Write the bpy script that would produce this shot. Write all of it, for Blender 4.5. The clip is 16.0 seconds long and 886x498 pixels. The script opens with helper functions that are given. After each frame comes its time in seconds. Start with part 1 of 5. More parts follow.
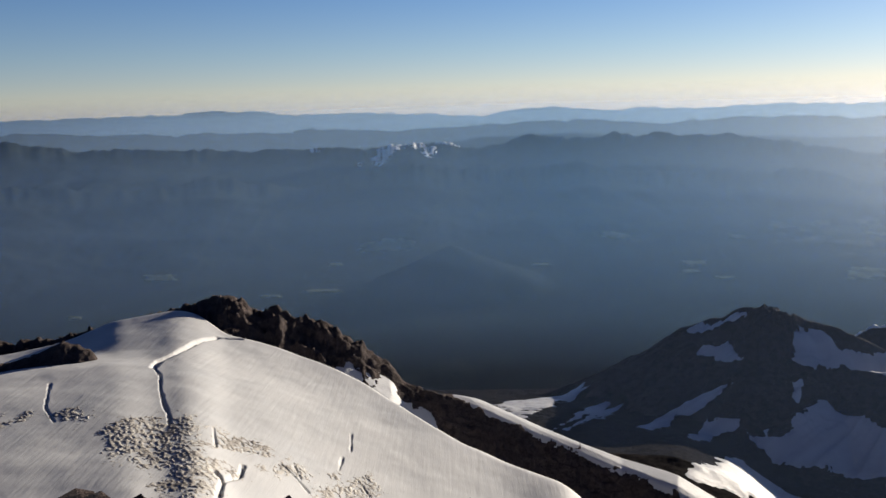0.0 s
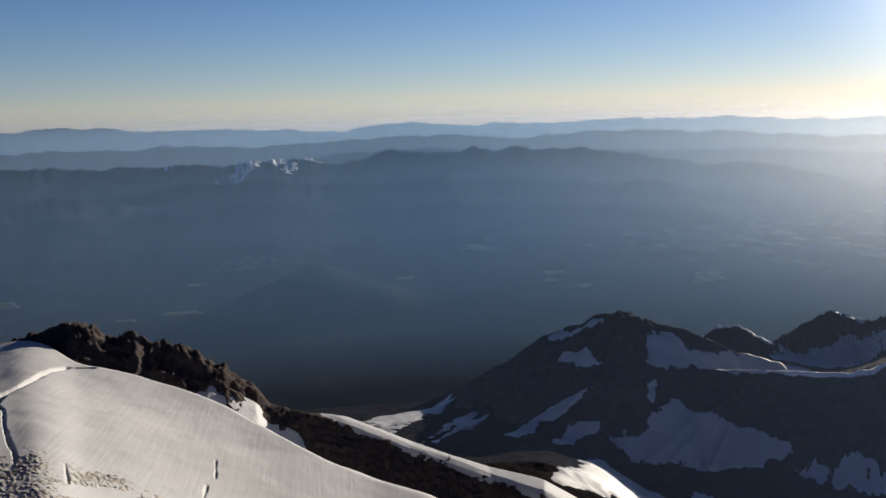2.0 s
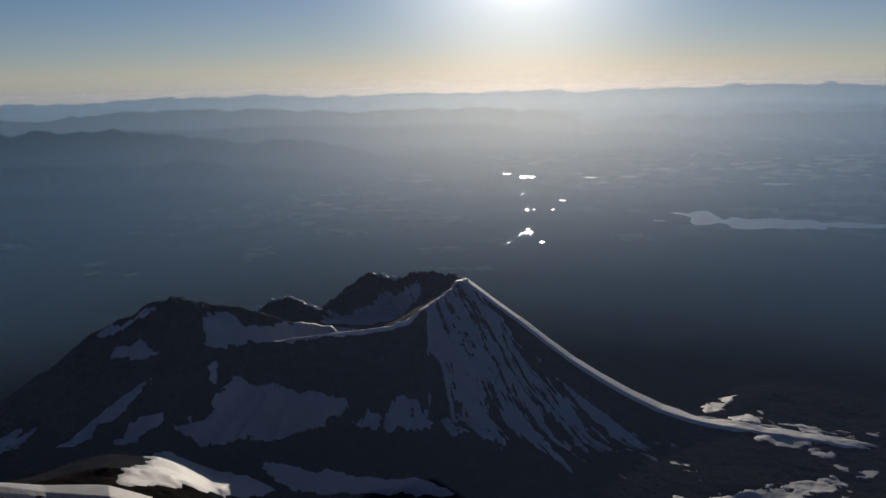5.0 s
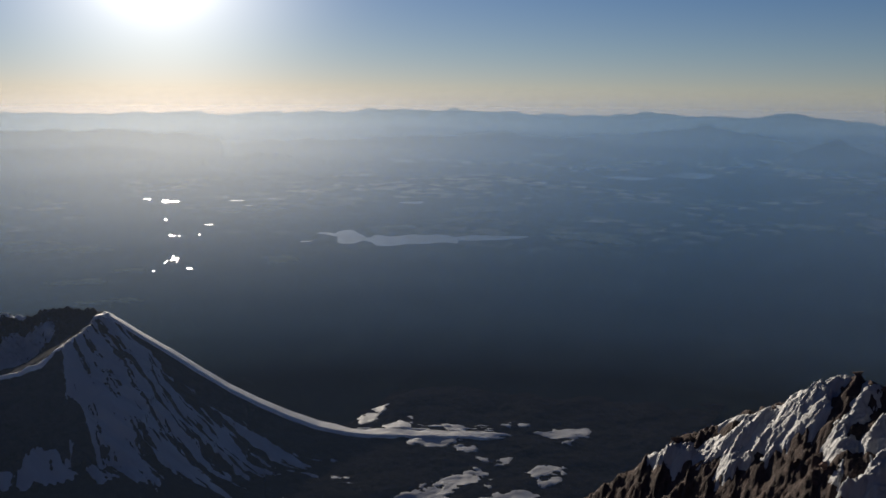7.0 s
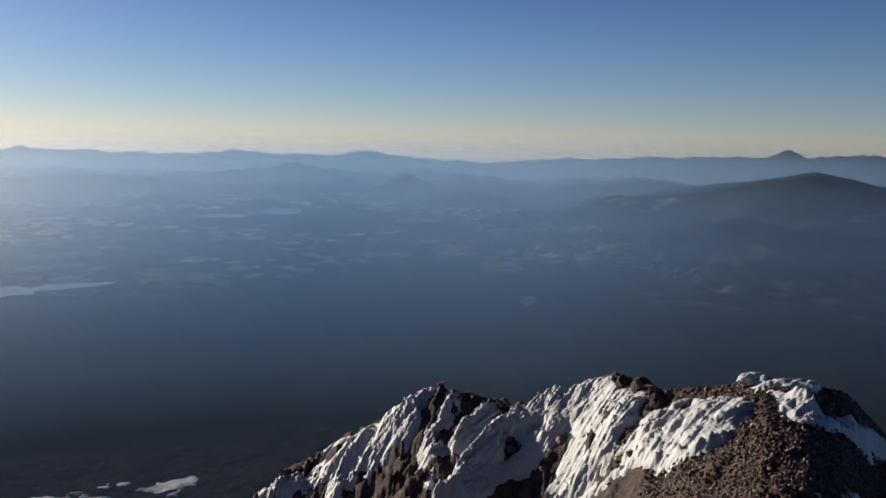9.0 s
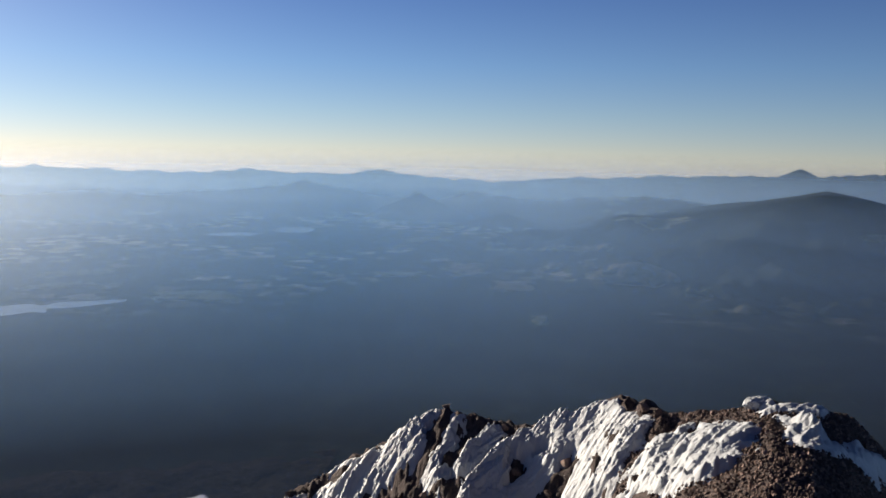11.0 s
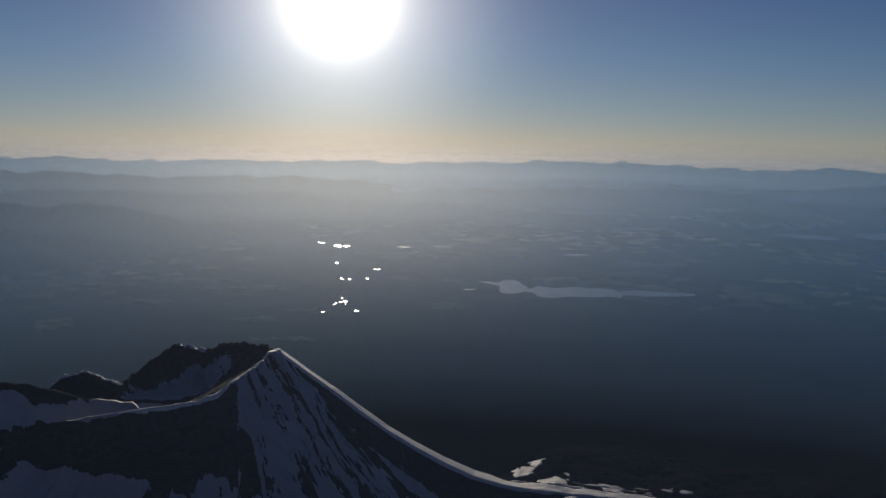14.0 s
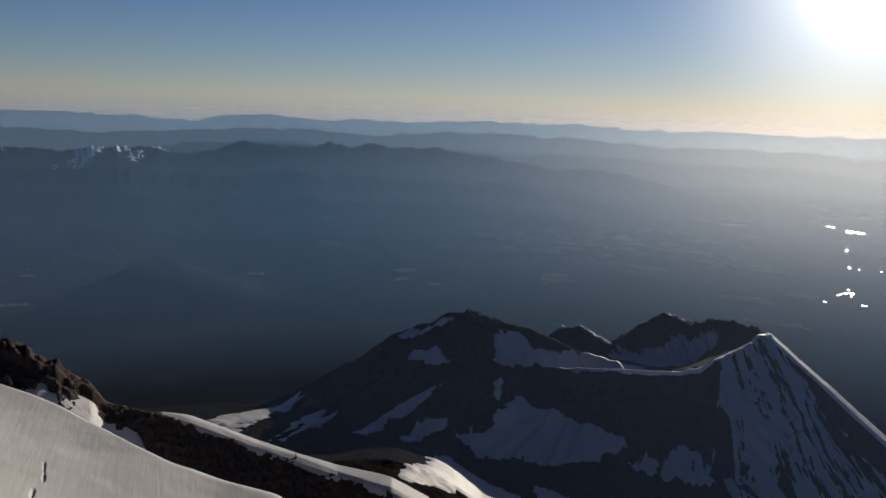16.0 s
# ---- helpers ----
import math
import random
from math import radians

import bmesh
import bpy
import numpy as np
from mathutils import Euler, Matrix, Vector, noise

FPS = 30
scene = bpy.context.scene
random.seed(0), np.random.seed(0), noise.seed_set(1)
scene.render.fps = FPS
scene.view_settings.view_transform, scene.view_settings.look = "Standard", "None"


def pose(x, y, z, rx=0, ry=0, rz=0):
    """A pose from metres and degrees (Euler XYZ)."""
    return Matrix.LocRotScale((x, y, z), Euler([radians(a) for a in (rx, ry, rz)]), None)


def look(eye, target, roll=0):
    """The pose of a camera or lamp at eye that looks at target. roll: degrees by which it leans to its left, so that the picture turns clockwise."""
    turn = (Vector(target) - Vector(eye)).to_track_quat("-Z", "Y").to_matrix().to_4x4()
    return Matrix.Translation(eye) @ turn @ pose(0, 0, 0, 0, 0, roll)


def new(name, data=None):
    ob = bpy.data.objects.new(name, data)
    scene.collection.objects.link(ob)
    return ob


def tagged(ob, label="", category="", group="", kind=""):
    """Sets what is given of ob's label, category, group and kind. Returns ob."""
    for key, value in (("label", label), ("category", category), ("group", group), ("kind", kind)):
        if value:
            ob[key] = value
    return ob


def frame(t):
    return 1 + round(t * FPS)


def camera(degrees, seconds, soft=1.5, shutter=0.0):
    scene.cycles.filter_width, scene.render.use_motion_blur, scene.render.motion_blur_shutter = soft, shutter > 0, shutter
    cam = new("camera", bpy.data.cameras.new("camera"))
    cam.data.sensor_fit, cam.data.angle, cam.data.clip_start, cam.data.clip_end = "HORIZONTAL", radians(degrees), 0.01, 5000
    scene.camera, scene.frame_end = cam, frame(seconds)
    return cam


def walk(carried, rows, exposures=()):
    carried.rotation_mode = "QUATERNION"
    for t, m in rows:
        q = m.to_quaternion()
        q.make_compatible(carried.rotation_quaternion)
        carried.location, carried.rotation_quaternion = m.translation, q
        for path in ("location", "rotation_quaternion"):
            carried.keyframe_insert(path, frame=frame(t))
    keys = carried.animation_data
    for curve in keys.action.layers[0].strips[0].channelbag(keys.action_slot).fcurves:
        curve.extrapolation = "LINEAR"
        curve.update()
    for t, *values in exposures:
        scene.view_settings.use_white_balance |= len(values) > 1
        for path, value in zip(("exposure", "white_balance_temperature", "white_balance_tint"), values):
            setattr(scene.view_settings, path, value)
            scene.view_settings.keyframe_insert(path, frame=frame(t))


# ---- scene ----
cam = camera(54.52, 16.0)
EXPOSURE = [(0, 1.1), (2, 0.85), (2.5, 0.4), (3, -0.12), (5.5, 0.03), (6, 0.05), (6.5, 0.12), (7, 0.12), (7.5, 0.2), (8, 0.25), (8.5, 0.45), (9, 0.75), (11.5, 1.1), (12, 0.72), (12.5, 0.32), (13, -0.28), (13.5, -0.42), (14, -0.3), (15, -0.18), (15.5, 0.15), (16, 0.2)]
PATH = [
    (0, pose(0.000, 0.000, 0.000, 78.96, 1.60, -0.05)),
    (0.5, pose(0.000, 0.000, 0.000, 79.09, 1.70, -0.68)),
    (1, pose(0.000, 0.000, 0.000, 79.21, 1.68, -1.10)),
    (1.5, pose(0.000, 0.000, 0.000, 79.40, 1.46, -2.92)),
    (2, pose(0.000, 0.000, 0.000, 79.73, 1.53, -9.24)),
    (2.5, pose(0.000, 0.000, 0.000, 79.95, 1.39, -17.41)),
    (3, pose(0.000, 0.000, 0.000, 79.38, 1.29, -26.56)),
    (3.2, pose(0.000, 0.000, 0.000, 78.81, 1.82, -28.78)),
    (5.3, pose(0.000, 0.000, 0.000, 77.70, 0.71, -41.87)),
    (5.5, pose(0.000, 0.000, 0.000, 77.67, 0.40, -44.08)),
    (6, pose(0.000, 0.000, 0.000, 77.66, 0.01, -49.19)),
    (6.5, pose(0.000, 0.000, 0.000, 78.04, -0.01, -53.95)),
    (7, pose(0.000, 0.000, 0.000, 79.00, -0.48, -62.34)),
    (7.5, pose(0.000, 0.000, 0.000, 79.65, -0.78, -69.70)),
    (8, pose(0.000, 0.000, 0.000, 80.49, -1.12, -77.38)),
    (8.5, pose(0.000, 0.000, 0.000, 81.06, -1.33, -82.96)),
    (9, pose(0.000, 0.000, 0.000, 81.86, -1.23, -89.08)),
    (9.2, pose(0.000, 0.000, 0.000, 82.28, -1.19, -90.83)),
    (11.3, pose(0.000, -0.220, 0.130, 83.17, -1.27, -87.34)),
    (11.5, pose(0.000, -0.220, 0.130, 83.15, -1.22, -86.42)),
    (12, pose(0.000, -0.220, 0.130, 83.60, -1.38, -82.31)),
    (12.5, pose(0.000, -0.220, 0.130, 84.08, -1.62, -74.84)),
    (13, pose(0.000, -0.200, 0.120, 83.93, -1.36, -64.44)),
    (13.5, pose(0.000, -0.150, 0.090, 83.20, -1.06, -57.87)),
    (14, pose(0.000, -0.100, 0.060, 82.23, -0.94, -51.29)),
    (14.5, pose(0.000, -0.050, 0.030, 81.42, -1.09, -42.93)),
    (15, pose(0.000, 0.000, 0.000, 80.48, -1.48, -33.90)),
    (15.5, pose(0.000, 0.000, 0.000, 79.60, -2.26, -26.52)),
    (16, pose(0.000, 0.000, 0.000, 79.59, -1.78, -18.54)),
]
walk(cam, PATH, EXPOSURE)

# ---- light ----
SUN_BEARING, SUN_HEIGHT = -44.5, 8.5      # degrees; bearings turn to the left from the y axis
SUN_DIR = Vector((-math.sin(radians(SUN_BEARING)) * math.cos(radians(SUN_HEIGHT)),
                  math.cos(radians(SUN_BEARING)) * math.cos(radians(SUN_HEIGHT)), math.sin(radians(SUN_HEIGHT))))


def link(tree, *pairs):
    for a, b in pairs:
        tree.links.new(a, b)


def node(tree, kind, **values):
    made = tree.nodes.new("ShaderNode" + kind)
    for key, value in values.items():
        if key in made.inputs:
            made.inputs[key].default_value = value
        else:
            setattr(made, key, value)
    return made


def mixed(t, fac, a, b, kind="MIX"):
    m = node(t, "Mix", data_type="RGBA", blend_type=kind)
    for key, v in (("A", a), ("B", b)):
        socket = [s for s in m.inputs if s.name == key and s.type == "RGBA"][0]
        if isinstance(v, tuple):
            socket.default_value = (*v, 1)
        else:
            link(t, (v, socket))
    if isinstance(fac, float):
        m.inputs[0].default_value = fac
    else:
        link(t, (fac, m.inputs[0]))
    return [s for s in m.outputs if s.type == "RGBA"][0]


def make_world():
    world = bpy.data.worlds.new("evening_sky")
    world.use_nodes = True
    t = world.node_tree
    t.nodes.clear()
    where = node(t, "TexCoord")
    lift = node(t, "VectorMath", operation="ADD")
    lift.inputs[1].default_value = (0, 0, 0.034)      # the horizon lies two degrees down from this height
    sky = node(t, "TexSky", sky_type="NISHITA", sun_disc=False, sun_elevation=radians(SUN_HEIGHT),
               sun_rotation=radians(-SUN_BEARING), altitude=3000, air_density=1.0, dust_density=0.35, ozone_density=1.6)
    back = node(t, "Background", Strength=0.06)
    sep = node(t, "SeparateXYZ")
    rise = node(t, "ValToRGB")
    stops = ((0.0, (0.88, 0.71, 0.76)), (0.07, (0.82, 0.715, 0.785)), (0.14, (0.72, 0.71, 0.81)), (0.24, (0.59, 0.67, 0.86)), (0.42, (0.44, 0.52, 0.80)), (1.0, (0.16, 0.20, 0.40)))
    while len(rise.color_ramp.elements) < len(stops):
        rise.color_ramp.elements.new(0.5)
    for e, (pos, col) in zip(rise.color_ramp.elements, stops):
        e.position, e.color = pos, (*col, 1)
    low = node(t, "MapRange")
    low.inputs["From Min"].default_value, low.inputs["From Max"].default_value = -0.04, 0.5
    link(t, (low.outputs[0], rise.inputs[0]))
    tint = rise.outputs[0]
    air = mixed(t, 1.0, sky.outputs[0], tint, "MULTIPLY")
    # the sun's own disc and its bright aureole
    unit = node(t, "VectorMath", operation="NORMALIZE")
    dot = node(t, "VectorMath", operation="DOT_PRODUCT")
    dot.inputs[1].default_value = SUN_DIR
    up = node(t, "Math", operation="MAXIMUM")
    up.inputs[1].default_value = 0.0
    total = None
    for power, gain in ((900, 3.0), (130, 0.9), (14, 0.08)):
        p = node(t, "Math", operation="POWER")
        p.inputs[1].default_value = power
        g = node(t, "Math", operation="MULTIPLY")
        g.inputs[1].default_value = gain
        link(t, (up.outputs[0], p.inputs[0]), (p.outputs[0], g.inputs[0]))
        if total is None:
            total = g
        else:
            s = node(t, "Math", operation="ADD")
            link(t, (total.outputs[0], s.inputs[0]), (g.outputs[0], s.inputs[1]))
            total = s
    glow = node(t, "Background", Color=(1.0, 0.93, 0.82, 1))
    both = node(t, "AddShader")
    out = node(t, "OutputWorld")
    link(t, (where.outputs["Generated"], lift.inputs[0]), (lift.outputs[0], sky.inputs["Vector"]),
         (where.outputs["Generated"], sep.inputs[0]), (sep.outputs["Z"], low.inputs["Value"]), (air, back.inputs["Color"]), (where.outputs["Generated"], unit.inputs[0]),
         (unit.outputs[0], dot.inputs[0]), (dot.outputs["Value"], up.inputs[0]), (total.outputs[0], glow.inputs["Strength"]),
         (back.outputs[0], both.inputs[0]), (glow.outputs[0], both.inputs[1]), (both.outputs[0], out.inputs["Surface"]))
    scene.world = world


make_world()
scene.cycles.transparent_max_bounces = 32      # light passes a dozen thin veils of haze, one behind another
sun = new("sun", bpy.data.lights.new("sun", "SUN"))
sun.data.energy, sun.data.angle, sun.data.color = 5.0, radians(0.55), (1.0, 0.88, 0.72)
sun.matrix_world = look(SUN_DIR * 100, (0, 0, 0))


# ---- materials ----
def material(name, rough=0.9):
    m = bpy.data.materials.new(name)
    m.use_nodes = True
    t = m.node_tree
    b = t.nodes["Principled BSDF"]
    b.inputs["Roughness"].default_value = rough
    return m, t, b


def coords(t):
    return node(t, "TexCoord").outputs["Object"]


def noise_tex(t, vec, scale, detail=6, rough=0.6, lac=2.0, distortion=0.0):
    n = node(t, "TexNoise", Scale=scale, Detail=detail, Roughness=rough, Lacunarity=lac, Distortion=distortion)
    link(t, (vec, n.inputs["Vector"]))
    return n.outputs["Fac"]


def ramp(t, fac, stops):
    r = node(t, "ValToRGB")
    els = r.color_ramp.elements
    while len(els) < len(stops):
        els.new(0.5)
    for e, (pos, col) in zip(els, stops):
        e.position, e.color = pos, (*col, 1)
    link(t, (fac, r.inputs[0]))
    return r.outputs[0]


def bump(t, b, height, strength, distance):
    n = node(t, "Bump", Strength=strength, Distance=distance)
    link(t, (height, n.inputs["Height"]), (n.outputs[0], b.inputs["Normal"]))


def rock_material(name, dark, light, size, relief=0.9, shine=0.2):
    m, t, b = material(name, 0.95)
    c = coords(t)
    big, fine = noise_tex(t, c, 0.6 / size, 5), noise_tex(t, c, 7.0 / size, 8, 0.7)
    col = ramp(t, big, ((0.3, dark), (0.7, light)))
    col = mixed(t, fine, col, tuple(0.55 * v for v in dark))
    mid = noise_tex(t, c, 2.2 / size, 6, 0.7, distortion=0.8)
    col = mixed(t, 1.0, col, ramp(t, mid, ((0.34, (0.55, 0.55, 0.57)), (0.52, (1.0, 1.0, 1.0)), (0.7, (1.45, 1.36, 1.3)))), "MULTIPLY")
    link(t, (col, b.inputs["Base Color"]))
    bump(t, b, fine, relief, 0.25 * size)
    b.inputs["Specular IOR Level"].default_value = shine
    return m


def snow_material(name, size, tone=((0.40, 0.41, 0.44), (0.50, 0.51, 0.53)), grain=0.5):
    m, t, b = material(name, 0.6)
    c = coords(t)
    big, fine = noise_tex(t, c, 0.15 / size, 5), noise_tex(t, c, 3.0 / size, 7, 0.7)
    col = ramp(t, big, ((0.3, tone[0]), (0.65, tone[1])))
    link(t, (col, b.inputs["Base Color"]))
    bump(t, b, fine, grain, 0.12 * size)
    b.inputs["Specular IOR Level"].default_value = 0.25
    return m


def glacier_material():
    """Wind-rippled old snow with faint grey dirt."""
    m, t, b = material("glacier_snow", 0.65)
    c = coords(t)
    turn = node(t, "Mapping")
    turn.inputs["Rotation"].default_value = (0, 0, radians(-15))
    turn.inputs["Scale"].default_value = (0.85, 0.06, 0.1)
    link(t, (c, turn.inputs["Vector"]))
    ripple = noise_tex(t, turn.outputs[0], 0.8, 5, 0.6, distortion=0.3)
    big, fine = noise_tex(t, c, 0.02, 5), noise_tex(t, c, 0.9, 6, 0.7)
    col = ramp(t, big, ((0.3, (0.35, 0.36, 0.38)), (0.65, (0.44, 0.445, 0.455))))
    link(t, (col, b.inputs["Base Color"]))
    add = node(t, "Math", operation="MULTIPLY_ADD")
    add.inputs[1].default_value = 0.12
    link(t, (fine, add.inputs[0]), (ripple, add.inputs[2]))
    bump(t, b, add.outputs[0], 0.4, 0.3)
    b.inputs["Specular IOR Level"].default_value = 0.25
    return m


FAR_ROCK = rock_material("volcanic_rock_far", (0.046, 0.037, 0.037), (0.08, 0.062, 0.059), 12.0, 0.9, 0.03)
RIDGE_ROCK = rock_material("glacier_ridge_rock", (0.075, 0.062, 0.061), (0.12, 0.097, 0.092), 6.0, 0.9, 0.05)
LAVA = rock_material("dark_lava_and_scrub", (0.022, 0.021, 0.022), (0.04, 0.037, 0.036), 9.0, 0.4, 0.0)
RED_ROCK = rock_material("red_brown_rock", (0.085, 0.066, 0.062), (0.17, 0.125, 0.115), 0.5)
def stone_material():
    m = rock_material("loose_stone", (0.14, 0.105, 0.095), (0.27, 0.2, 0.18), 0.3)
    t = m.node_tree
    b = t.nodes["Principled BSDF"]
    old = b.inputs["Base Color"].links[0].from_socket
    island, own = node(t, "NewGeometry"), node(t, "ObjectInfo")
    total = node(t, "Math", operation="ADD")
    part = node(t, "Math", operation="FRACT")
    link(t, (island.outputs["Random Per Island"], total.inputs[0]), (own.outputs["Random"], total.inputs[1]), (total.outputs[0], part.inputs[0]))
    tone = ramp(t, part.outputs[0], ((0.0, (0.45, 0.42, 0.42)), (0.5, (1.0, 0.95, 0.9)), (0.9, (1.5, 1.4, 1.3)), (1.0, (2.3, 2.2, 2.1))))
    link(t, (mixed(t, 1.0, old, tone, "MULTIPLY"), b.inputs["Base Color"]))
    return m


STONE = stone_material()
# dim bluish tone carries shade in its colour, on sunlit patches too
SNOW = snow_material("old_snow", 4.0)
GLACIER = glacier_material()
DIRTY_ICE = snow_material("dirty_ice", 1.5, ((0.20, 0.185, 0.17), (0.46, 0.44, 0.41)))
RIME = snow_material("rime_snow", 0.22, ((0.37, 0.385, 0.41), (0.45, 0.465, 0.485)), 0.9)
# the same snow toned far paler: sunlight on crest and rims put into colour
SUNLIT_SNOW = snow_material("sunlit_snow_tone", 4.0, ((0.80, 0.79, 0.76), (0.88, 0.86, 0.83)), 0.2)


def forest_material():
    """Dark conifer forest with paler clearings and, in wide tracts, a patchwork of fields."""
    m, t, b = material("forest_and_fields", 1.0)
    c = coords(t)
    big, mid, small = noise_tex(t, c, 0.0016, 5), noise_tex(t, c, 0.012, 7, 0.65), noise_tex(t, c, 0.05, 5, 0.7)
    col = ramp(t, mid, ((0.35, (0.010, 0.014, 0.017)), (0.55, (0.015, 0.019, 0.021)), (0.72, (0.028, 0.033, 0.03))))
    col = mixed(t, small, col, (0.016, 0.019, 0.02))
    col = mixed(t, noise_tex(t, c, 0.004, 5, 0.6), mixed(t, 1.0, col, (0.45, 0.42, 0.45), "MULTIPLY"), mixed(t, 1.0, col, (1.7, 1.8, 1.6), "MULTIPLY"))
    cells = node(t, "TexVoronoi", Scale=0.024, Randomness=0.9)
    cells.distance = "CHEBYCHEV"
    link(t, (c, cells.inputs["Vector"]))
    sep = node(t, "SeparateColor")
    link(t, (cells.outputs["Color"], sep.inputs[0]))
    crop = ramp(t, sep.outputs[0], ((0.0, (0.05, 0.06, 0.04)), (0.35, (0.12, 0.125, 0.08)), (0.6, (0.24, 0.215, 0.15)), (0.9, (0.38, 0.33, 0.25))))
    tract = node(t, "MapRange")
    tract.inputs["From Min"].default_value, tract.inputs["From Max"].default_value = 0.5, 0.6
    link(t, (big, tract.inputs["Value"]))
    some = node(t, "Math", operation="GREATER_THAN")
    some.inputs[1].default_value = 0.45
    link(t, (sep.outputs[1], some.inputs[0]))
    both = node(t, "Math", operation="MULTIPLY")
    link(t, (tract.outputs[0], both.inputs[0]), (some.outputs[0], both.inputs[1]))
    far = node(t, "VectorMath", operation="LENGTH")       # no farmland on the mountain's own forest skirt
    reach = node(t, "MapRange")
    reach.inputs["From Min"].default_value, reach.inputs["From Max"].default_value = 1500, 2300
    farm = node(t, "Math", operation="MULTIPLY")
    height, flat, level = node(t, "SeparateXYZ"), node(t, "MapRange"), node(t, "Math", operation="MULTIPLY")      # nor on the hills
    flat.inputs["From Min"].default_value, flat.inputs["From Max"].default_value = -282, -292
    link(t, (c, height.inputs[0]), (height.outputs["Z"], flat.inputs["Value"]), (farm.outputs[0], level.inputs[0]), (flat.outputs[0], level.inputs[1]))
    link(t, (c, far.inputs[0]), (far.outputs["Value"], reach.inputs["Value"]), (reach.outputs[0], farm.inputs[0]), (both.outputs[0], farm.inputs[1]))
    col = mixed(t, level.outputs[0], col, crop)
    link(t, (col, b.inputs["Base Color"]))
    b.inputs["Specular IOR Level"].default_value = 0.0
    return m


FOREST = forest_material()


def water_material():
    m, t, b = material("lake_water", 0.27)
    b.inputs["Base Color"].default_value = (0.03, 0.04, 0.045, 1)
    return m


WATER = water_material()


def field_material(name, a, b_):
    m, t, b = material(name, 1.0)
    c = coords(t)
    col = ramp(t, noise_tex(t, c, 0.03, 6, 0.65), ((0.35, a), (0.65, b_)))
    link(t, (col, b.inputs["Base Color"]))
    b.inputs["Specular IOR Level"].default_value = 0.0
    return m


DRY_FIELD = field_material("dry_field", (0.07, 0.066, 0.055), (0.125, 0.112, 0.092))
GREEN_FIELD = field_material("green_field", (0.05, 0.06, 0.045), (0.12, 0.125, 0.085))
FAR_SNOW = field_material("far_snow", (0.7, 0.71, 0.73), (0.82, 0.82, 0.82))


# ---- number work for landforms ----
def lattice(ix, iy, seed):
    n = (ix.astype(np.int64) * 374761393 + iy.astype(np.int64) * 668265263 + seed * 974634541) & 0x7FFFFFFF
    n = ((n ^ (n >> 13)) * 1274126177) & 0x7FFFFFFF
    n = n ^ (n >> 16)
    return (n & 0xFFFFF) / 524287.5 - 1.0


def smooth_noise(x, y, seed=0):
    ix, iy = np.floor(x), np.floor(y)
    u, v = x - ix, y - iy
    u, v = u * u * u * (u * (u * 6 - 15) + 10), v * v * v * (v * (v * 6 - 15) + 10)
    a, b = lattice(ix, iy, seed), lattice(ix + 1, iy, seed)
    c, d = lattice(ix, iy + 1, seed), lattice(ix + 1, iy + 1, seed)
    return (a + (b - a) * u) * (1 - v) + (c + (d - c) * u) * v


def fractal(x, y, octaves=5, seed=0, gain=0.5, ridged=False):
    total, amp = 0.0, 1.0
    for k in range(octaves):
        n = smooth_noise(x * 2.03 ** k + 17.3 * k, y * 2.03 ** k - 9.1 * k, seed + k)
        total = total + amp * (1 - 2 * np.abs(n) if ridged else n)
        amp *= gain
    return total


FINE = np.arange(-190, 190.01, 0.05)


def table(rows, bearings, soft=0.0):
    """Columns of a table (bearing, ...) between its rows, rounded over soft degrees."""
    a = np.array(sorted(rows), float)
    columns = []
    for k in range(1, a.shape[1]):
        c = np.interp(FINE, a[:, 0], a[:, k])
        if soft:
            n = max(3, int(soft / 0.05) | 1)
            w = np.hanning(n + 2)[1:-1]
            c = np.convolve(np.pad(c, n // 2, "edge"), w / w.sum(), "valid")
        columns.append(np.interp(bearings, FINE, c))
    return columns


def crest(bearings, dist, rows, front, back, soft=0.0, brow=0.0):
    """Height of a crest seen from the summit: rows of bearing, distance, dip in degrees; brow rounds its top."""
    rc, dip = table(rows, bearings, soft)
    zc = -rc * np.tan(np.radians(dip))
    d = rc - dist
    fall = np.sqrt(d * d + brow * brow) - brow
    return zc - np.where(d > 0, front, back) * fall


def range_form(bearings, dist, rows, front, back, rough):
    """A mountain range: its fitted crest line, and broad slopes that do not repeat each notch of it."""
    rc, = table([row[:2] for row in rows], bearings, 3.0)
    w = np.clip(np.abs(dist - rc) / 220, 0, 1)
    w = w * w * (3 - 2 * w)
    return crest(bearings, dist, rows, front, back) * (1 - w) + crest(bearings, dist, rows, front, back, 9.0) * w + rough * (1 - w)


def smax(a, b, k):
    """The greater of two, with the joint rounded over k metres."""
    return 0.5 * (a + b + np.sqrt((a - b) ** 2 + k * k))


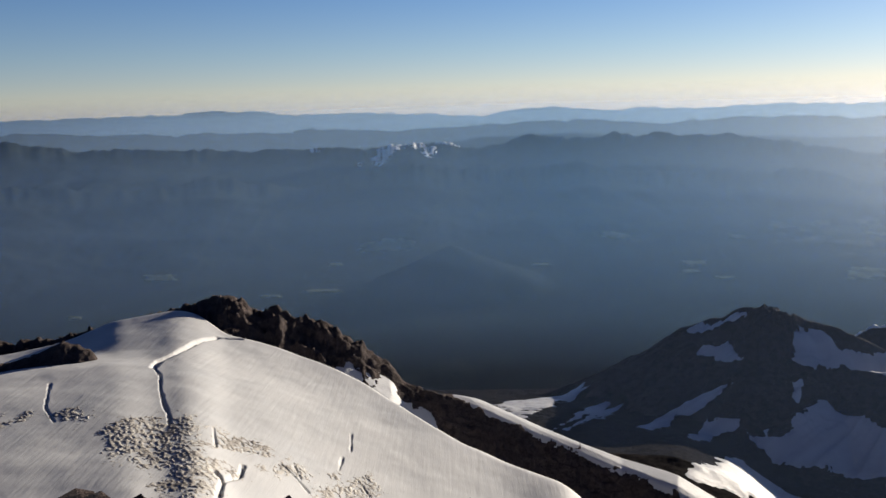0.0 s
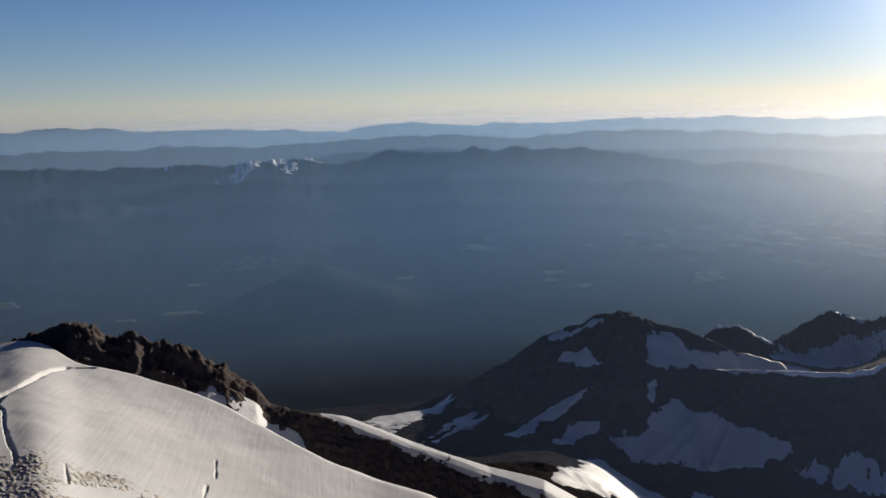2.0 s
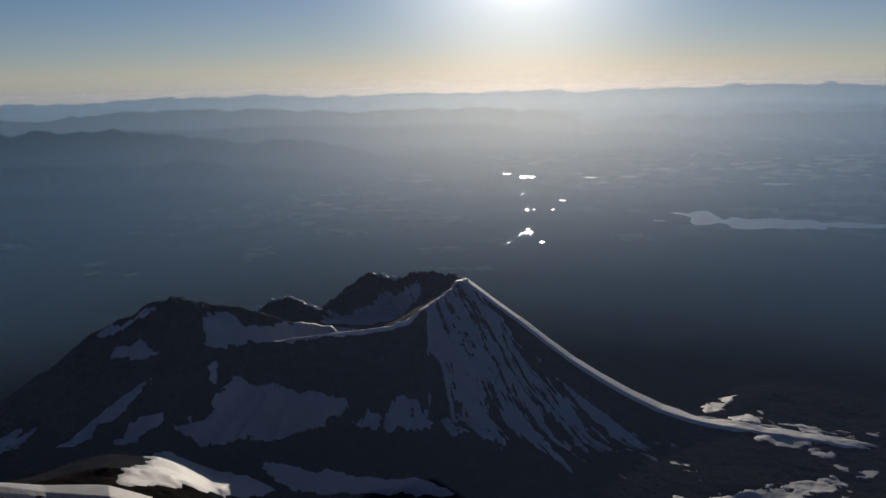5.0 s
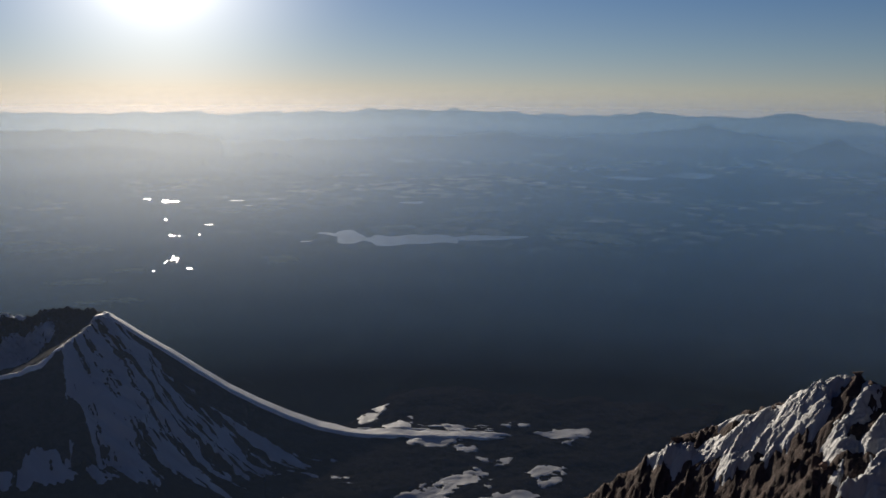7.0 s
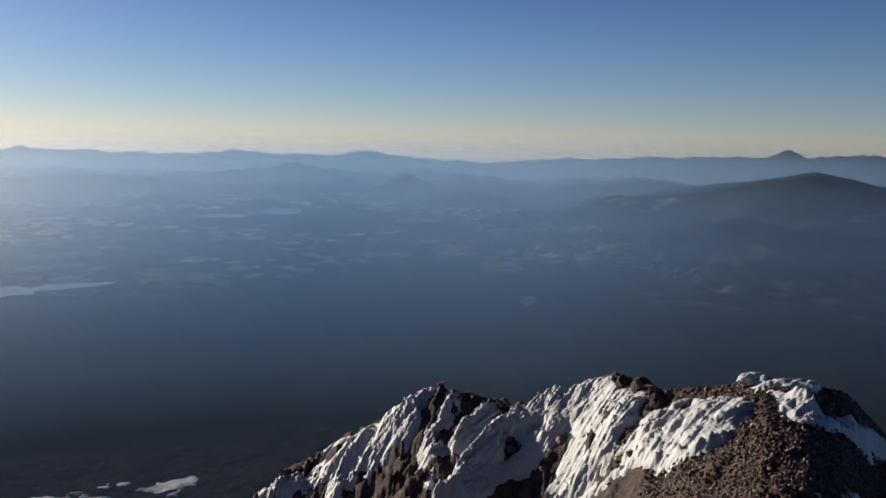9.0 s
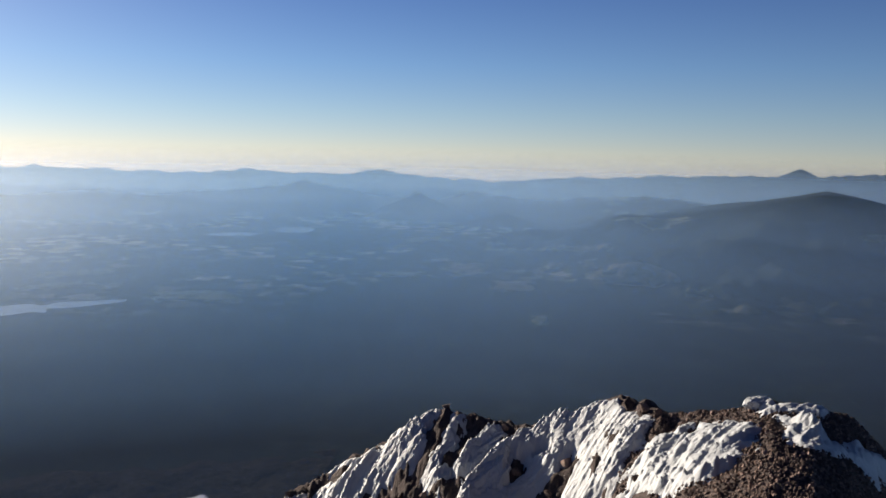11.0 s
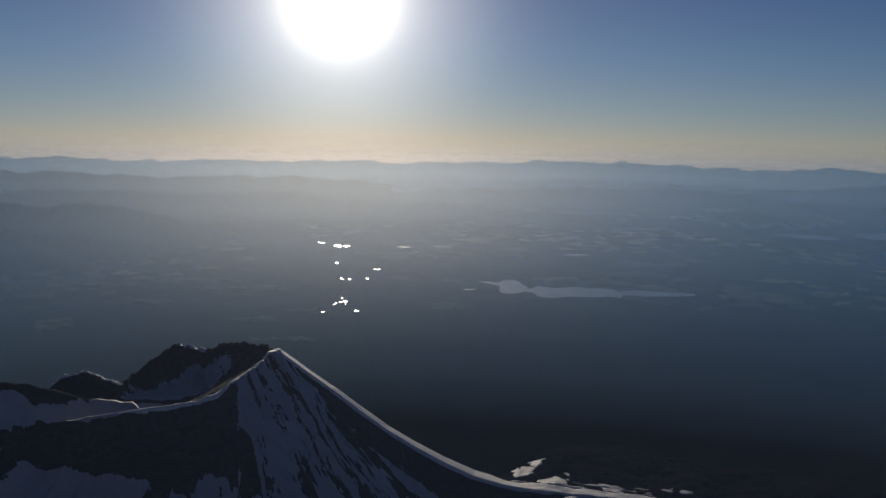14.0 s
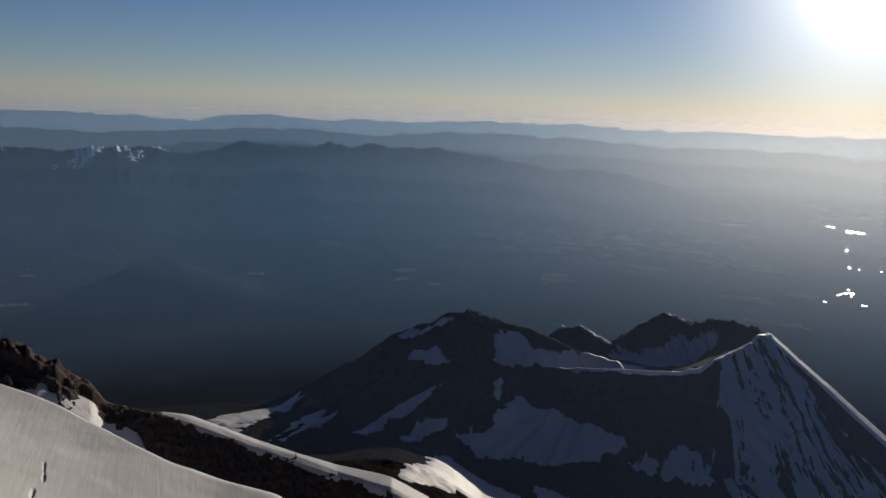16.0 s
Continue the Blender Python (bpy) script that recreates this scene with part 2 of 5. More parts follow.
def sheet(name, x, y, z, mat, keep=None, smooth=True, other=None):
    """A mesh of a grid of points; keep leaves out faces."""
    n, m = x.shape
    co = np.stack([x, y, z], -1).reshape(-1, 3)
    idx = np.arange(n * m).reshape(n, m)
    quads = np.stack([idx[:-1, :-1], idx[1:, :-1], idx[1:, 1:], idx[:-1, 1:]], -1).reshape(-1, 4)
    p, q, r = co[quads[0, 0]], co[quads[0, 1]], co[quads[0, 2]]
    if np.cross(q - p, r - p)[2] < 0:
        quads = quads[:, ::-1]
    index = np.zeros(len(quads), np.int32)
    if other is not None:
        index = other[1][:-1, :-1].reshape(-1).astype(np.int32)
    if keep is not None:
        k = keep
        chosen = (k[:-1, :-1] | k[1:, :-1] | k[1:, 1:] | k[:-1, 1:]).reshape(-1)
        quads, index = quads[chosen], index[chosen]
        used = np.unique(quads)
        back = np.zeros(n * m, int)
        back[used] = np.arange(len(used))
        co, quads = co[used], back[quads]
    me = bpy.data.meshes.new(name)
    me.vertices.add(len(co))
    me.vertices.foreach_set("co", co.astype(np.float32).ravel())
    me.loops.add(quads.size)
    me.loops.foreach_set("vertex_index", quads.astype(np.int32).ravel())
    me.polygons.add(len(quads))
    me.polygons.foreach_set("loop_start", np.arange(0, quads.size, 4, dtype=np.int32))
    me.polygons.foreach_set("use_smooth", np.full(len(quads), smooth))
    me.update(calc_edges=True)
    me.materials.append(mat)
    if other is not None:
        me.materials.append(other[0])
        me.polygons.foreach_set("material_index", index)
    return new(name, me)


def polar(bearings, dist):
    a, r = np.meshgrid(bearings, dist, indexing="ij")
    return a, r, -np.sin(np.radians(a)) * r, np.cos(np.radians(a)) * r


# ---- the wide ground ----
PLAIN = -300.0
SKYLINE = ((180, 4550, 1.9), (60, 4550, 1.7), (27, 4550, 1.58), (19, 4550, 1.64), (14.5, 4600, 1.43), (9.7, 4550, 1.84), (2.4, 4550, 2.0),
           (-2.4, 4550, 2.28), (-5, 4500, 1.91), (-7.6, 4500, 1.86), (-10.2, 4500, 2.1), (-13.7, 4500, 1.89), (-15.8, 4500, 2.11),
           (-19, 4550, 1.93), (-23, 4550, 1.85), (-27, 4550, 1.9), (-31, 4600, 2.05), (-52, 4600, 2.0), (-63.5, 4600, 1.74), (-67, 4600, 1.9),
           (-70.9, 4600, 2.1), (-74.7, 4500, 1.87), (-80.8, 4500, 2.07), (-84.1, 4500, 1.76), (-87.9, 4500, 2.05), (-91.6, 4600, 2.3),
           (-97.2, 4600, 1.91), (-107.8, 4600, 1.55), (-116, 4600, 1.25), (-180, 4550, 1.9))
WEST_RANGE = ((60, 2500, 3.2), (27, 2550, 2.9), (24, 2550, 3.4), (19, 2500, 3.56), (13.5, 2500, 4.05), (8.8, 2450, 4.03), (5.1, 2450, 4.17),
              (3.2, 2400, 3.85), (-0.5, 2450, 3.95), (-2.4, 2500, 4.39), (-5.4, 2600, 3.6), (-9.8, 2600, 3.73), (-11.1, 2600, 3.42),
              (-12.7, 2600, 3.59), (-14.1, 2600, 3.38), (-15.5, 2600, 3.6), (-18.6, 2600, 3.62), (-23, 2600, 4.3), (-26.8, 2550, 4.85),
              (-29.7, 2550, 4.8), (-33.3, 2500, 5.4), (-35.9, 2450, 6.2), (-38.7, 2400, 7.1), (-44, 2300, 9.0))


MID_RANGE = ((62, 3500, 3.1), (40, 3500, 2.5), (33, 3500, 2.75), (27, 3450, 2.45), (21, 3500, 2.6), (14, 3500, 2.85), (8, 3550, 2.75), (3, 3500, 3.0), (-4, 3400, 2.8), (-9, 3400, 2.65),
             (-14, 3450, 2.9), (-19, 3500, 2.6), (-26, 3500, 2.75), (-33, 3450, 3.1), (-41, 3500, 2.9), (-48, 3500, 3.5))
FOOTHILLS = ((62, 2050, 5.4), (30, 2050, 5.0), (22, 2000, 6.2), (15, 2050, 5.6), (9, 2000, 6.6), (3, 2050, 5.2), (-4, 2100, 6.0), (-8, 2100, 5.3), (-14, 2100, 6.1), (-22, 2150, 5.7), (-29, 2150, 6.6), (-36, 2100, 8.0))


def ground_height(a, r):
    x, y = -np.sin(np.radians(a)) * r, np.cos(np.radians(a)) * r
    z = PLAIN + 1.6 * fractal(x / 260, y / 260, 5, 3)
    rough = fractal(x / 330, y / 330, 6, 11, 0.5, True)
    warp = 90 * fractal(x / 420, y / 420, 4, 5)
    fine_relief = fractal(x / 75, y / 75, 4, 13, 0.55)
    serrate = fractal(a / 0.9, r / 2500, 5, 15, 0.66)
    spurs = fractal((x + 0.8 * warp) / 210, (y - 0.6 * warp) / 330, 5, 29, 0.5, True) - 0.6
    far = range_form(a, r + 0.3 * warp, SKYLINE, 0.30, 0.2, 7 * serrate) + 7 * rough * np.clip((r - 3300) / 900, 0, 1) * np.clip((4500 - r) / 500, 0, 1) + 4.5 * fine_relief
    z = smax(z, far, 6)
    west = range_form(a, r + 0.4 * warp, WEST_RANGE, 0.17, 0.3, 5 * serrate) + 9 * (rough - 0.5) * np.clip(np.abs(r - 2500) / 300, 0, 1) + 2.0 * fine_relief - 3
    west = west + 7 * spurs * np.clip((2460 - r) / 250, 0, 1)
    z = smax(z, np.where((a < 62) & (a > -44), west, PLAIN - 60), 5)
    for row, front, back in ((FOOTHILLS, 0.16, 0.3), (MID_RANGE, 0.14, 0.3),
                             (((-15, 3500, 4.6), (-22, 3550, 3.9), (-30, 3600, 3.75), (-38, 3700, 3.7), (-46, 3700, 4.0), (-58, 3600, 3.6), (-66, 3700, 3.2), (-76, 3700, 3.9)), 0.16, 0.3),
                             (((-34, 2950, 5.9), (-40, 2950, 4.75), (-45, 2900, 5.0), (-52, 2950, 4.7), (-58, 3000, 5.0), (-64, 2950, 5.6)), 0.14, 0.3),
                             (((-60, 3900, 4.2), (-70, 3950, 3.4), (-76.4, 4000, 2.97), (-79.3, 4000, 2.57), (-82.3, 4000, 3.1), (-90, 4000, 4.2)), 0.16, 0.3),
                             (((-84, 3800, 4.3), (-90, 3800, 3.2), (-96, 3750, 3.45), (-101, 3700, 2.95), (-106, 3700, 3.4), (-113, 3800, 3.2), (-130, 3800, 3.4)), 0.16, 0.3)):
        m = (a < row[0][0]) & (a > row[-1][0])
        z = smax(z, np.where(m, range_form(a, r + 0.5 * warp, row, front, back, 5 * serrate) + 4 * rough + 2 * fine_relief + 4 * spurs - 3, PLAIN - 60), 5)
    for bearing, dist, dip, slope in ((-0.3, 1250, 10.8, 0.5), (-86.8, 3400, 3.15, 0.5), (-112.5, 2750, 2.3, 0.2), (-122, 2900, 2.4, 0.26),
                                      (-110.9, 4700, 0.95, 0.52), (-119, 2450, 5.5, 0.22), (-77.5, 3000, 4.9, 0.3), (-92.5, 3150, 4.35, 0.35), (-98.5, 3050, 4.55, 0.3), (-71, 3200, 4.4, 0.3),
                                      (-104, 2500, 6.2, 0.25), (-101, 2300, 6.95, 0.3), (-88, 2500, 6.35, 0.3), (-67, 2400, 6.6, 0.25)):
        cx, cy, top = -math.sin(radians(bearing)) * dist, math.cos(radians(bearing)) * dist, -dist * math.tan(radians(dip))
        d = np.hypot(x - cx, y - cy) * (1 + 0.16 * fractal(x / 160, y / 160, 5, 23))
        z = smax(z, top + 2 - slope * np.sqrt(d * d + 16 * dist / 1000), 4)
    return z


view = np.arange(-130, 42.01, 0.18)
rest = np.arange(45, 230.01, 3.0)
bearings = np.concatenate([view, rest])
dist = np.concatenate([[60, 300], np.geomspace(450, 4880, 330)])
a, r, x, y = polar(bearings, dist)
ground = sheet("ground", x, y, ground_height(a, r), FOREST)
tagged(ground, "wide dark forested valley floor with distant blue mountain ranges", "ground", kind="structure")


# ---- lakes, fields and clearings in the valley ----
def inside_distance(x, y, outline):
    """Metres inside a closed outline (negative outside)."""
    p = np.array(outline, float)
    q = np.roll(p, -1, 0)
    best = np.full(x.shape, 1e9)
    odd = np.zeros(x.shape, bool)
    for (x0, y0), (x1, y1) in zip(p, q):
        dx, dy = x1 - x0, y1 - y0
        s = np.clip(((x - x0) * dx + (y - y0) * dy) / (dx * dx + dy * dy + 1e-9), 0, 1)
        best = np.minimum(best, np.hypot(x - x0 - s * dx, y - y0 - s * dy))
        if y0 != y1:
            odd ^= ((y0 > y) != (y1 > y)) & (x < (x1 - x0) * (y - y0) / (y1 - y0) + x0)
    return np.where(odd, best, -best)


def land_patch(name, outline, mat, label, category, group, flat=False, lift=1.0, ragged=0.06):
    """A piece of land or water inside an outline of plan places, lying on the ground."""
    p = np.array(outline, float)
    span = float(np.hypot(*(p.max(0) - p.min(0))))
    lo, hi = p.min(0) - 0.1 * span, p.max(0) + 0.1 * span
    step = max(span / (220 if flat else 90), 0.6)
    x, y = np.meshgrid(np.arange(lo[0], hi[0], step), np.arange(lo[1], hi[1], step), indexing="ij")
    d = inside_distance(x, y, outline) + ragged * span * 0.3 * fractal(x * 12 / span, y * 12 / span, 4, 19)
    z = ground_height(np.degrees(np.arctan2(-x, y)), np.hypot(x, y))
    if flat:
        d = np.where(d > (0.2 if span > 60 else 0.7), 9.0, -9.0)
        z = np.full(x.shape, float(z[d > 0].max()) if (d > 0).any() else PLAIN)
    ob = sheet(name, x, y, z + (lift if flat else np.clip(d * 0.5, -0.8, lift)), mat, keep=d > -0.5 * step)
    return tagged(ob, label, category, group=group)


land_patch("lake", ((1377, 1008), (1399, 992), (1385, 959), (1423, 975), (1439, 967), (1409, 921), (1383, 895), (1392, 884), (1420, 889), (1417, 855), (1443, 843), (1471, 831), (1460, 806), (1488, 773), (1472, 746), (1506, 734), (1520, 718), (1538, 669), (1555, 623), (1533, 623), (1494, 660), (1466, 692), (1447, 722), (1419, 713), (1420, 737), (1390, 755), (1368, 789), (1334, 804), (1324, 832), (1348, 855), (1352, 877), (1322, 876), (1305, 896), (1322, 921), (1362, 938), (1374, 971)), WATER, "wide calm lake shining in the hazy valley", "lake", "lakes in the valley", True, 0.8, 0.03)
land_patch("pond", ((1221, 1217), (1225, 1220), (1223, 1217), (1226, 1218), (1222, 1214), (1218, 1212), (1219, 1214)), WATER, "small pond glinting in low evening sun", "pond", "lakes in the valley", True, 0.8)
land_patch("pond", ((2723, 631), (2831, 616), (2866, 551), (2809, 493), (2677, 500), (2669, 573)), WATER, "small pond glinting in low evening sun", "pond", "lakes in the valley", True, 0.8)
land_patch("pond", ((2669, 823), (2733, 797), (2764, 723), (2734, 661), (2654, 677), (2639, 761)), WATER, "small pond glinting in low evening sun", "pond", "lakes in the valley", True, 0.8)
land_patch("field", ((2155, 29), (2178, -37), (1984, -43), (1953, 23)), DRY_FIELD, "pale dry field in the hazy valley", "field", "fields in the valley", False, 1.0, 0.3)
land_patch("field", ((1982, -298), (1935, -463), (1856, -470), (1882, -292)), DRY_FIELD, "pale dry field in the hazy valley", "field", "fields in the valley", False, 1.0, 0.3)
land_patch("field", ((2351, -287), (2279, -378), (2233, -386), (2298, -287)), DRY_FIELD, "pale dry field in the hazy valley", "field", "fields in the valley", False, 1.0, 0.3)
land_patch("field", ((2178, -299), (2107, -319), (2006, -309), (2029, -281)), DRY_FIELD, "pale dry field in the hazy valley", "field", "fields in the valley", False, 1.0, 0.3)
land_patch("field", ((2104, -178), (2103, -196), (1982, -188), (1964, -167)), DRY_FIELD, "pale dry field in the hazy valley", "field", "fields in the valley", False, 1.0, 0.3)
land_patch("field", ((2245, 91), (2255, 40), (2190, 32), (2177, 86)), DRY_FIELD, "pale dry field in the hazy valley", "field", "fields in the valley", False, 1.0, 0.3)
land_patch("field", ((1896, -65), (1916, -144), (1792, -146), (1766, -65)), DRY_FIELD, "pale dry field in the hazy valley", "field", "fields in the valley", False, 1.0, 0.3)
land_patch("field", ((1654, 613), (1681, 469), (1587, 422), (1558, 571)), GREEN_FIELD, "dull green field in the hazy valley", "field", "fields in the valley", False, 1.0, 0.3)
land_patch("field", ((2296, 993), (2324, 903), (2240, 857), (2211, 952)), GREEN_FIELD, "dull green field in the hazy valley", "field", "fields in the valley", False, 1.0, 0.3)
land_patch("field", ((3478, 550), (3346, 348), (3276, 315), (3412, 530)), GREEN_FIELD, "dull green field in the hazy valley", "field", "fields in the valley", False, 1.0, 0.3)
land_patch("field", ((2532, -59), (2357, -259), (2300, -282), (2444, -67)), GREEN_FIELD, "dull green field in the hazy valley", "field", "fields in the valley", False, 1.0, 0.3)
land_patch("field", ((3710, -587), (2614, -568), (2460, -556), (2621, -423)), GREEN_FIELD, "dull green field in the hazy valley", "field", "fields in the valley", False, 1.0, 0.3)
land_patch("field", ((2750, 182), (2775, 63), (2668, 43), (2637, 169)), GREEN_FIELD, "dull green field in the hazy valley", "field", "fields in the valley", False, 1.0, 0.3)
land_patch("field", ((3146, 1252), (3210, 1146), (3179, 1116), (3100, 1228)), GREEN_FIELD, "dull green field in the hazy valley", "field", "fields in the valley", False, 1.0, 0.3)
land_patch("field", ((1505, -125), (1511, -145), (1434, -141), (1424, -120)), GREEN_FIELD, "dull green field in the hazy valley", "field", "fields in the valley", False, 1.0, 0.3)
land_patch("field", ((1784, -462), (1769, -506), (1739, -505), (1735, -452)), GREEN_FIELD, "dull green field in the hazy valley", "field", "fields in the valley", False, 1.0, 0.3)
land_patch("field", ((1995, 209), (2017, 101), (1952, 82), (1929, 197)), GREEN_FIELD, "dull green field in the hazy valley", "field", "fields in the valley", False, 1.0, 0.3)
land_patch("field", ((2137, -978), (2138, -1056), (2107, -1053), (2102, -968)), GREEN_FIELD, "dull green field in the hazy valley", "field", "fields in the valley", False, 1.0, 0.3)
land_patch("field", ((-156, 1560), (-64, 1549), (-49, 1498), (-147, 1506)), GREEN_FIELD, "dull green field in the hazy valley", "field", "fields in the valley", False, 1.0, 0.3)
land_patch("field", ((295, 1613), (352, 1606), (353, 1573), (291, 1579)), GREEN_FIELD, "dull green field in the hazy valley", "field", "fields in the valley", False, 1.0, 0.3)
land_patch("field", ((384, 1374), (418, 1369), (414, 1338), (377, 1341)), GREEN_FIELD, "dull green field in the hazy valley", "field", "fields in the valley", False, 1.0, 0.3)
land_patch("field", ((402, 1257), (427, 1255), (426, 1239), (399, 1241)), GREEN_FIELD, "dull green field in the hazy valley", "field", "fields in the valley", False, 1.0, 0.3)
land_patch("field", ((141, 1395), (166, 1392), (168, 1375), (140, 1376)), GREEN_FIELD, "dull green field in the hazy valley", "field", "fields in the valley", False, 1.0, 0.3)
land_patch("field", ((616, 1287), (663, 1287), (635, 1217), (585, 1214)), GREEN_FIELD, "dull green field in the hazy valley", "field", "fields in the valley", False, 1.0, 0.3)
land_patch("field", ((-518, 1133), (-501, 1131), (-492, 1116), (-510, 1117)), GREEN_FIELD, "dull green field in the hazy valley", "field", "fields in the valley", False, 1.0, 0.3)
land_patch("field", ((-203, 1439), (-182, 1438), (-177, 1420), (-199, 1420)), GREEN_FIELD, "dull green field in the hazy valley", "field", "fields in the valley", False, 1.0, 0.3)
land_patch("field", ((-491, 1366), (-447, 1362), (-430, 1329), (-478, 1332)), GREEN_FIELD, "dull green field in the hazy valley", "field", "fields in the valley", False, 1.0, 0.3)
land_patch("field", ((-211, 1252), (-167, 1248), (-159, 1229), (-206, 1233)), GREEN_FIELD, "dull green field in the hazy valley", "field", "fields in the valley", False, 1.0, 0.3)
land_patch("field", ((526, 1570), (551, 1568), (547, 1547), (520, 1548)), GREEN_FIELD, "dull green field in the hazy valley", "field", "fields in the valley", False, 1.0, 0.3)
land_patch("field", ((367, 1312), (391, 1309), (387, 1285), (361, 1285)), GREEN_FIELD, "dull green field in the hazy valley", "field", "fields in the valley", False, 1.0, 0.3)
land_patch("field", ((-273, 1222), (-246, 1219), (-239, 1206), (-269, 1208)), GREEN_FIELD, "dull green field in the hazy valley", "field", "fields in the valley", False, 1.0, 0.3)
land_patch("field", ((978, 1491), (1079, 1388), (1074, 1349), (962, 1454)), GREEN_FIELD, "dull green field in the hazy valley", "field", "fields in the valley", False, 1.0, 0.3)
land_patch("field", ((969, 1377), (1074, 1277), (1065, 1234), (953, 1344)), GREEN_FIELD, "dull green field in the hazy valley", "field", "fields in the valley", False, 1.0, 0.3)
land_patch("field", ((797, 1600), (910, 1489), (909, 1444), (786, 1562)), GREEN_FIELD, "dull green field in the hazy valley", "field", "fields in the valley", False, 1.0, 0.3)
land_patch("field", ((835, 1101), (888, 1048), (879, 1020), (820, 1076)), GREEN_FIELD, "dull green field in the hazy valley", "field", "fields in the valley", False, 1.0, 0.3)
land_patch("field", ((775, 968), (828, 915), (823, 893), (765, 950)), GREEN_FIELD, "dull green field in the hazy valley", "field", "fields in the valley", False, 1.0, 0.3)
land_patch("field", ((1540, 1390), (1633, 1293), (1618, 1257), (1517, 1360)), GREEN_FIELD, "dull green field in the hazy valley", "field", "fields in the valley", False, 1.0, 0.3)
land_patch("field", ((1838, 928), (1944, 825), (1899, 784), (1783, 892)), GREEN_FIELD, "dull green field in the hazy valley", "field", "fields in the valley", False, 1.0, 0.3)
land_patch("field", ((1140, 940), (1177, 908), (1141, 871), (1101, 904)), GREEN_FIELD, "dull green field in the hazy valley", "field", "fields in the valley", False, 1.0, 0.3)
land_patch("field", ((1503, 956), (1561, 895), (1537, 867), (1471, 931)), GREEN_FIELD, "dull green field in the hazy valley", "field", "fields in the valley", False, 1.0, 0.3)
land_patch("field", ((1668, 879), (1760, 791), (1723, 756), (1621, 848)), GREEN_FIELD, "dull green field in the hazy valley", "field", "fields in the valley", False, 1.0, 0.3)
land_patch("field", ((809, 1353), (863, 1300), (852, 1264), (792, 1319)), GREEN_FIELD, "dull green field in the hazy valley", "field", "fields in the valley", False, 1.0, 0.3)
land_patch("field", ((942, 1087), (975, 1053), (963, 1030), (925, 1065)), GREEN_FIELD, "dull green field in the hazy valley", "field", "fields in the valley", False, 1.0, 0.3)
land_patch("pond", ((1067, 1082), (1072, 1086), (1070, 1082), (1073, 1083), (1069, 1078), (1064, 1076), (1065, 1079)), WATER, "small pond glinting in low evening sun", "pond", "lakes in the valley", True, 0.8)
land_patch("pond", ((1052, 1062), (1061, 1068), (1058, 1062), (1062, 1063), (1056, 1055), (1048, 1052), (1049, 1056)), WATER, "small pond glinting in low evening sun", "pond", "lakes in the valley", True, 0.8)
land_patch("pond", ((1044, 1062), (1049, 1066), (1047, 1062), (1049, 1063), (1046, 1058), (1041, 1056), (1042, 1059)), WATER, "small pond glinting in low evening sun", "pond", "lakes in the valley", True, 0.8)
land_patch("pond", ((1037, 1044), (1040, 1046), (1039, 1044), (1041, 1044), (1038, 1041), (1035, 1040), (1036, 1042)), WATER, "small pond glinting in low evening sun", "pond", "lakes in the valley", True, 0.8)
land_patch("pond", ((1033, 1061), (1037, 1064), (1036, 1061), (1037, 1062), (1035, 1059), (1032, 1057), (1032, 1059)), WATER, "small pond glinting in low evening sun", "pond", "lakes in the valley", True, 0.8)
land_patch("pond", ((1020, 1054), (1024, 1056), (1022, 1054), (1024, 1054), (1022, 1051), (1019, 1050), (1019, 1052)), WATER, "small pond glinting in low evening sun", "pond", "lakes in the valley", True, 0.8)
land_patch("pond", ((1004, 988), (1012, 992), (1010, 987), (1014, 987), (1010, 981), (1003, 979), (1003, 984)), WATER, "small pond glinting in low evening sun", "pond", "lakes in the valley", True, 0.8)
land_patch("pond", ((1213, 1235), (1218, 1237), (1217, 1234), (1219, 1235), (1216, 1230), (1212, 1229), (1212, 1231)), WATER, "small pond glinting in low evening sun", "pond", "lakes in the valley", True, 0.8)
land_patch("pond", ((1214, 1225), (1218, 1228), (1216, 1225), (1218, 1226), (1215, 1222), (1211, 1220), (1212, 1222)), WATER, "small pond glinting in low evening sun", "pond", "lakes in the valley", True, 0.8)
land_patch("pond", ((1249, 1195), (1256, 1199), (1253, 1195), (1256, 1196), (1252, 1190), (1245, 1187), (1246, 1191)), WATER, "small pond glinting in low evening sun", "pond", "lakes in the valley", True, 0.8)
land_patch("pond", ((1338, 1260), (1349, 1263), (1348, 1256), (1354, 1255), (1350, 1246), (1340, 1247), (1338, 1253)), WATER, "small pond glinting in low evening sun", "pond", "lakes in the valley", True, 0.8)
land_patch("pond", ((1551, 1598), (1575, 1614), (1566, 1598), (1577, 1602), (1560, 1580), (1540, 1571), (1543, 1583)), WATER, "small pond glinting in low evening sun", "pond", "lakes in the valley", True, 0.8)
land_patch("pond", ((1564, 1580), (1581, 1589), (1576, 1577), (1584, 1579), (1574, 1563), (1560, 1560), (1560, 1569)), WATER, "small pond glinting in low evening sun", "pond", "lakes in the valley", True, 0.8)
land_patch("pond", ((1655, 1473), (1676, 1476), (1675, 1462), (1686, 1460), (1678, 1442), (1657, 1445), (1654, 1459)), WATER, "small pond glinting in low evening sun", "pond", "lakes in the valley", True, 0.8)
land_patch("pond", ((1606, 1382), (1616, 1383), (1615, 1376), (1621, 1375), (1618, 1367), (1607, 1368), (1605, 1375)), WATER, "small pond glinting in low evening sun", "pond", "lakes in the valley", True, 0.8)
land_patch("pond", ((1727, 1414), (1749, 1411), (1751, 1396), (1764, 1390), (1761, 1374), (1739, 1383), (1730, 1399)), WATER, "small pond glinting in low evening sun", "pond", "lakes in the valley", True, 0.8)
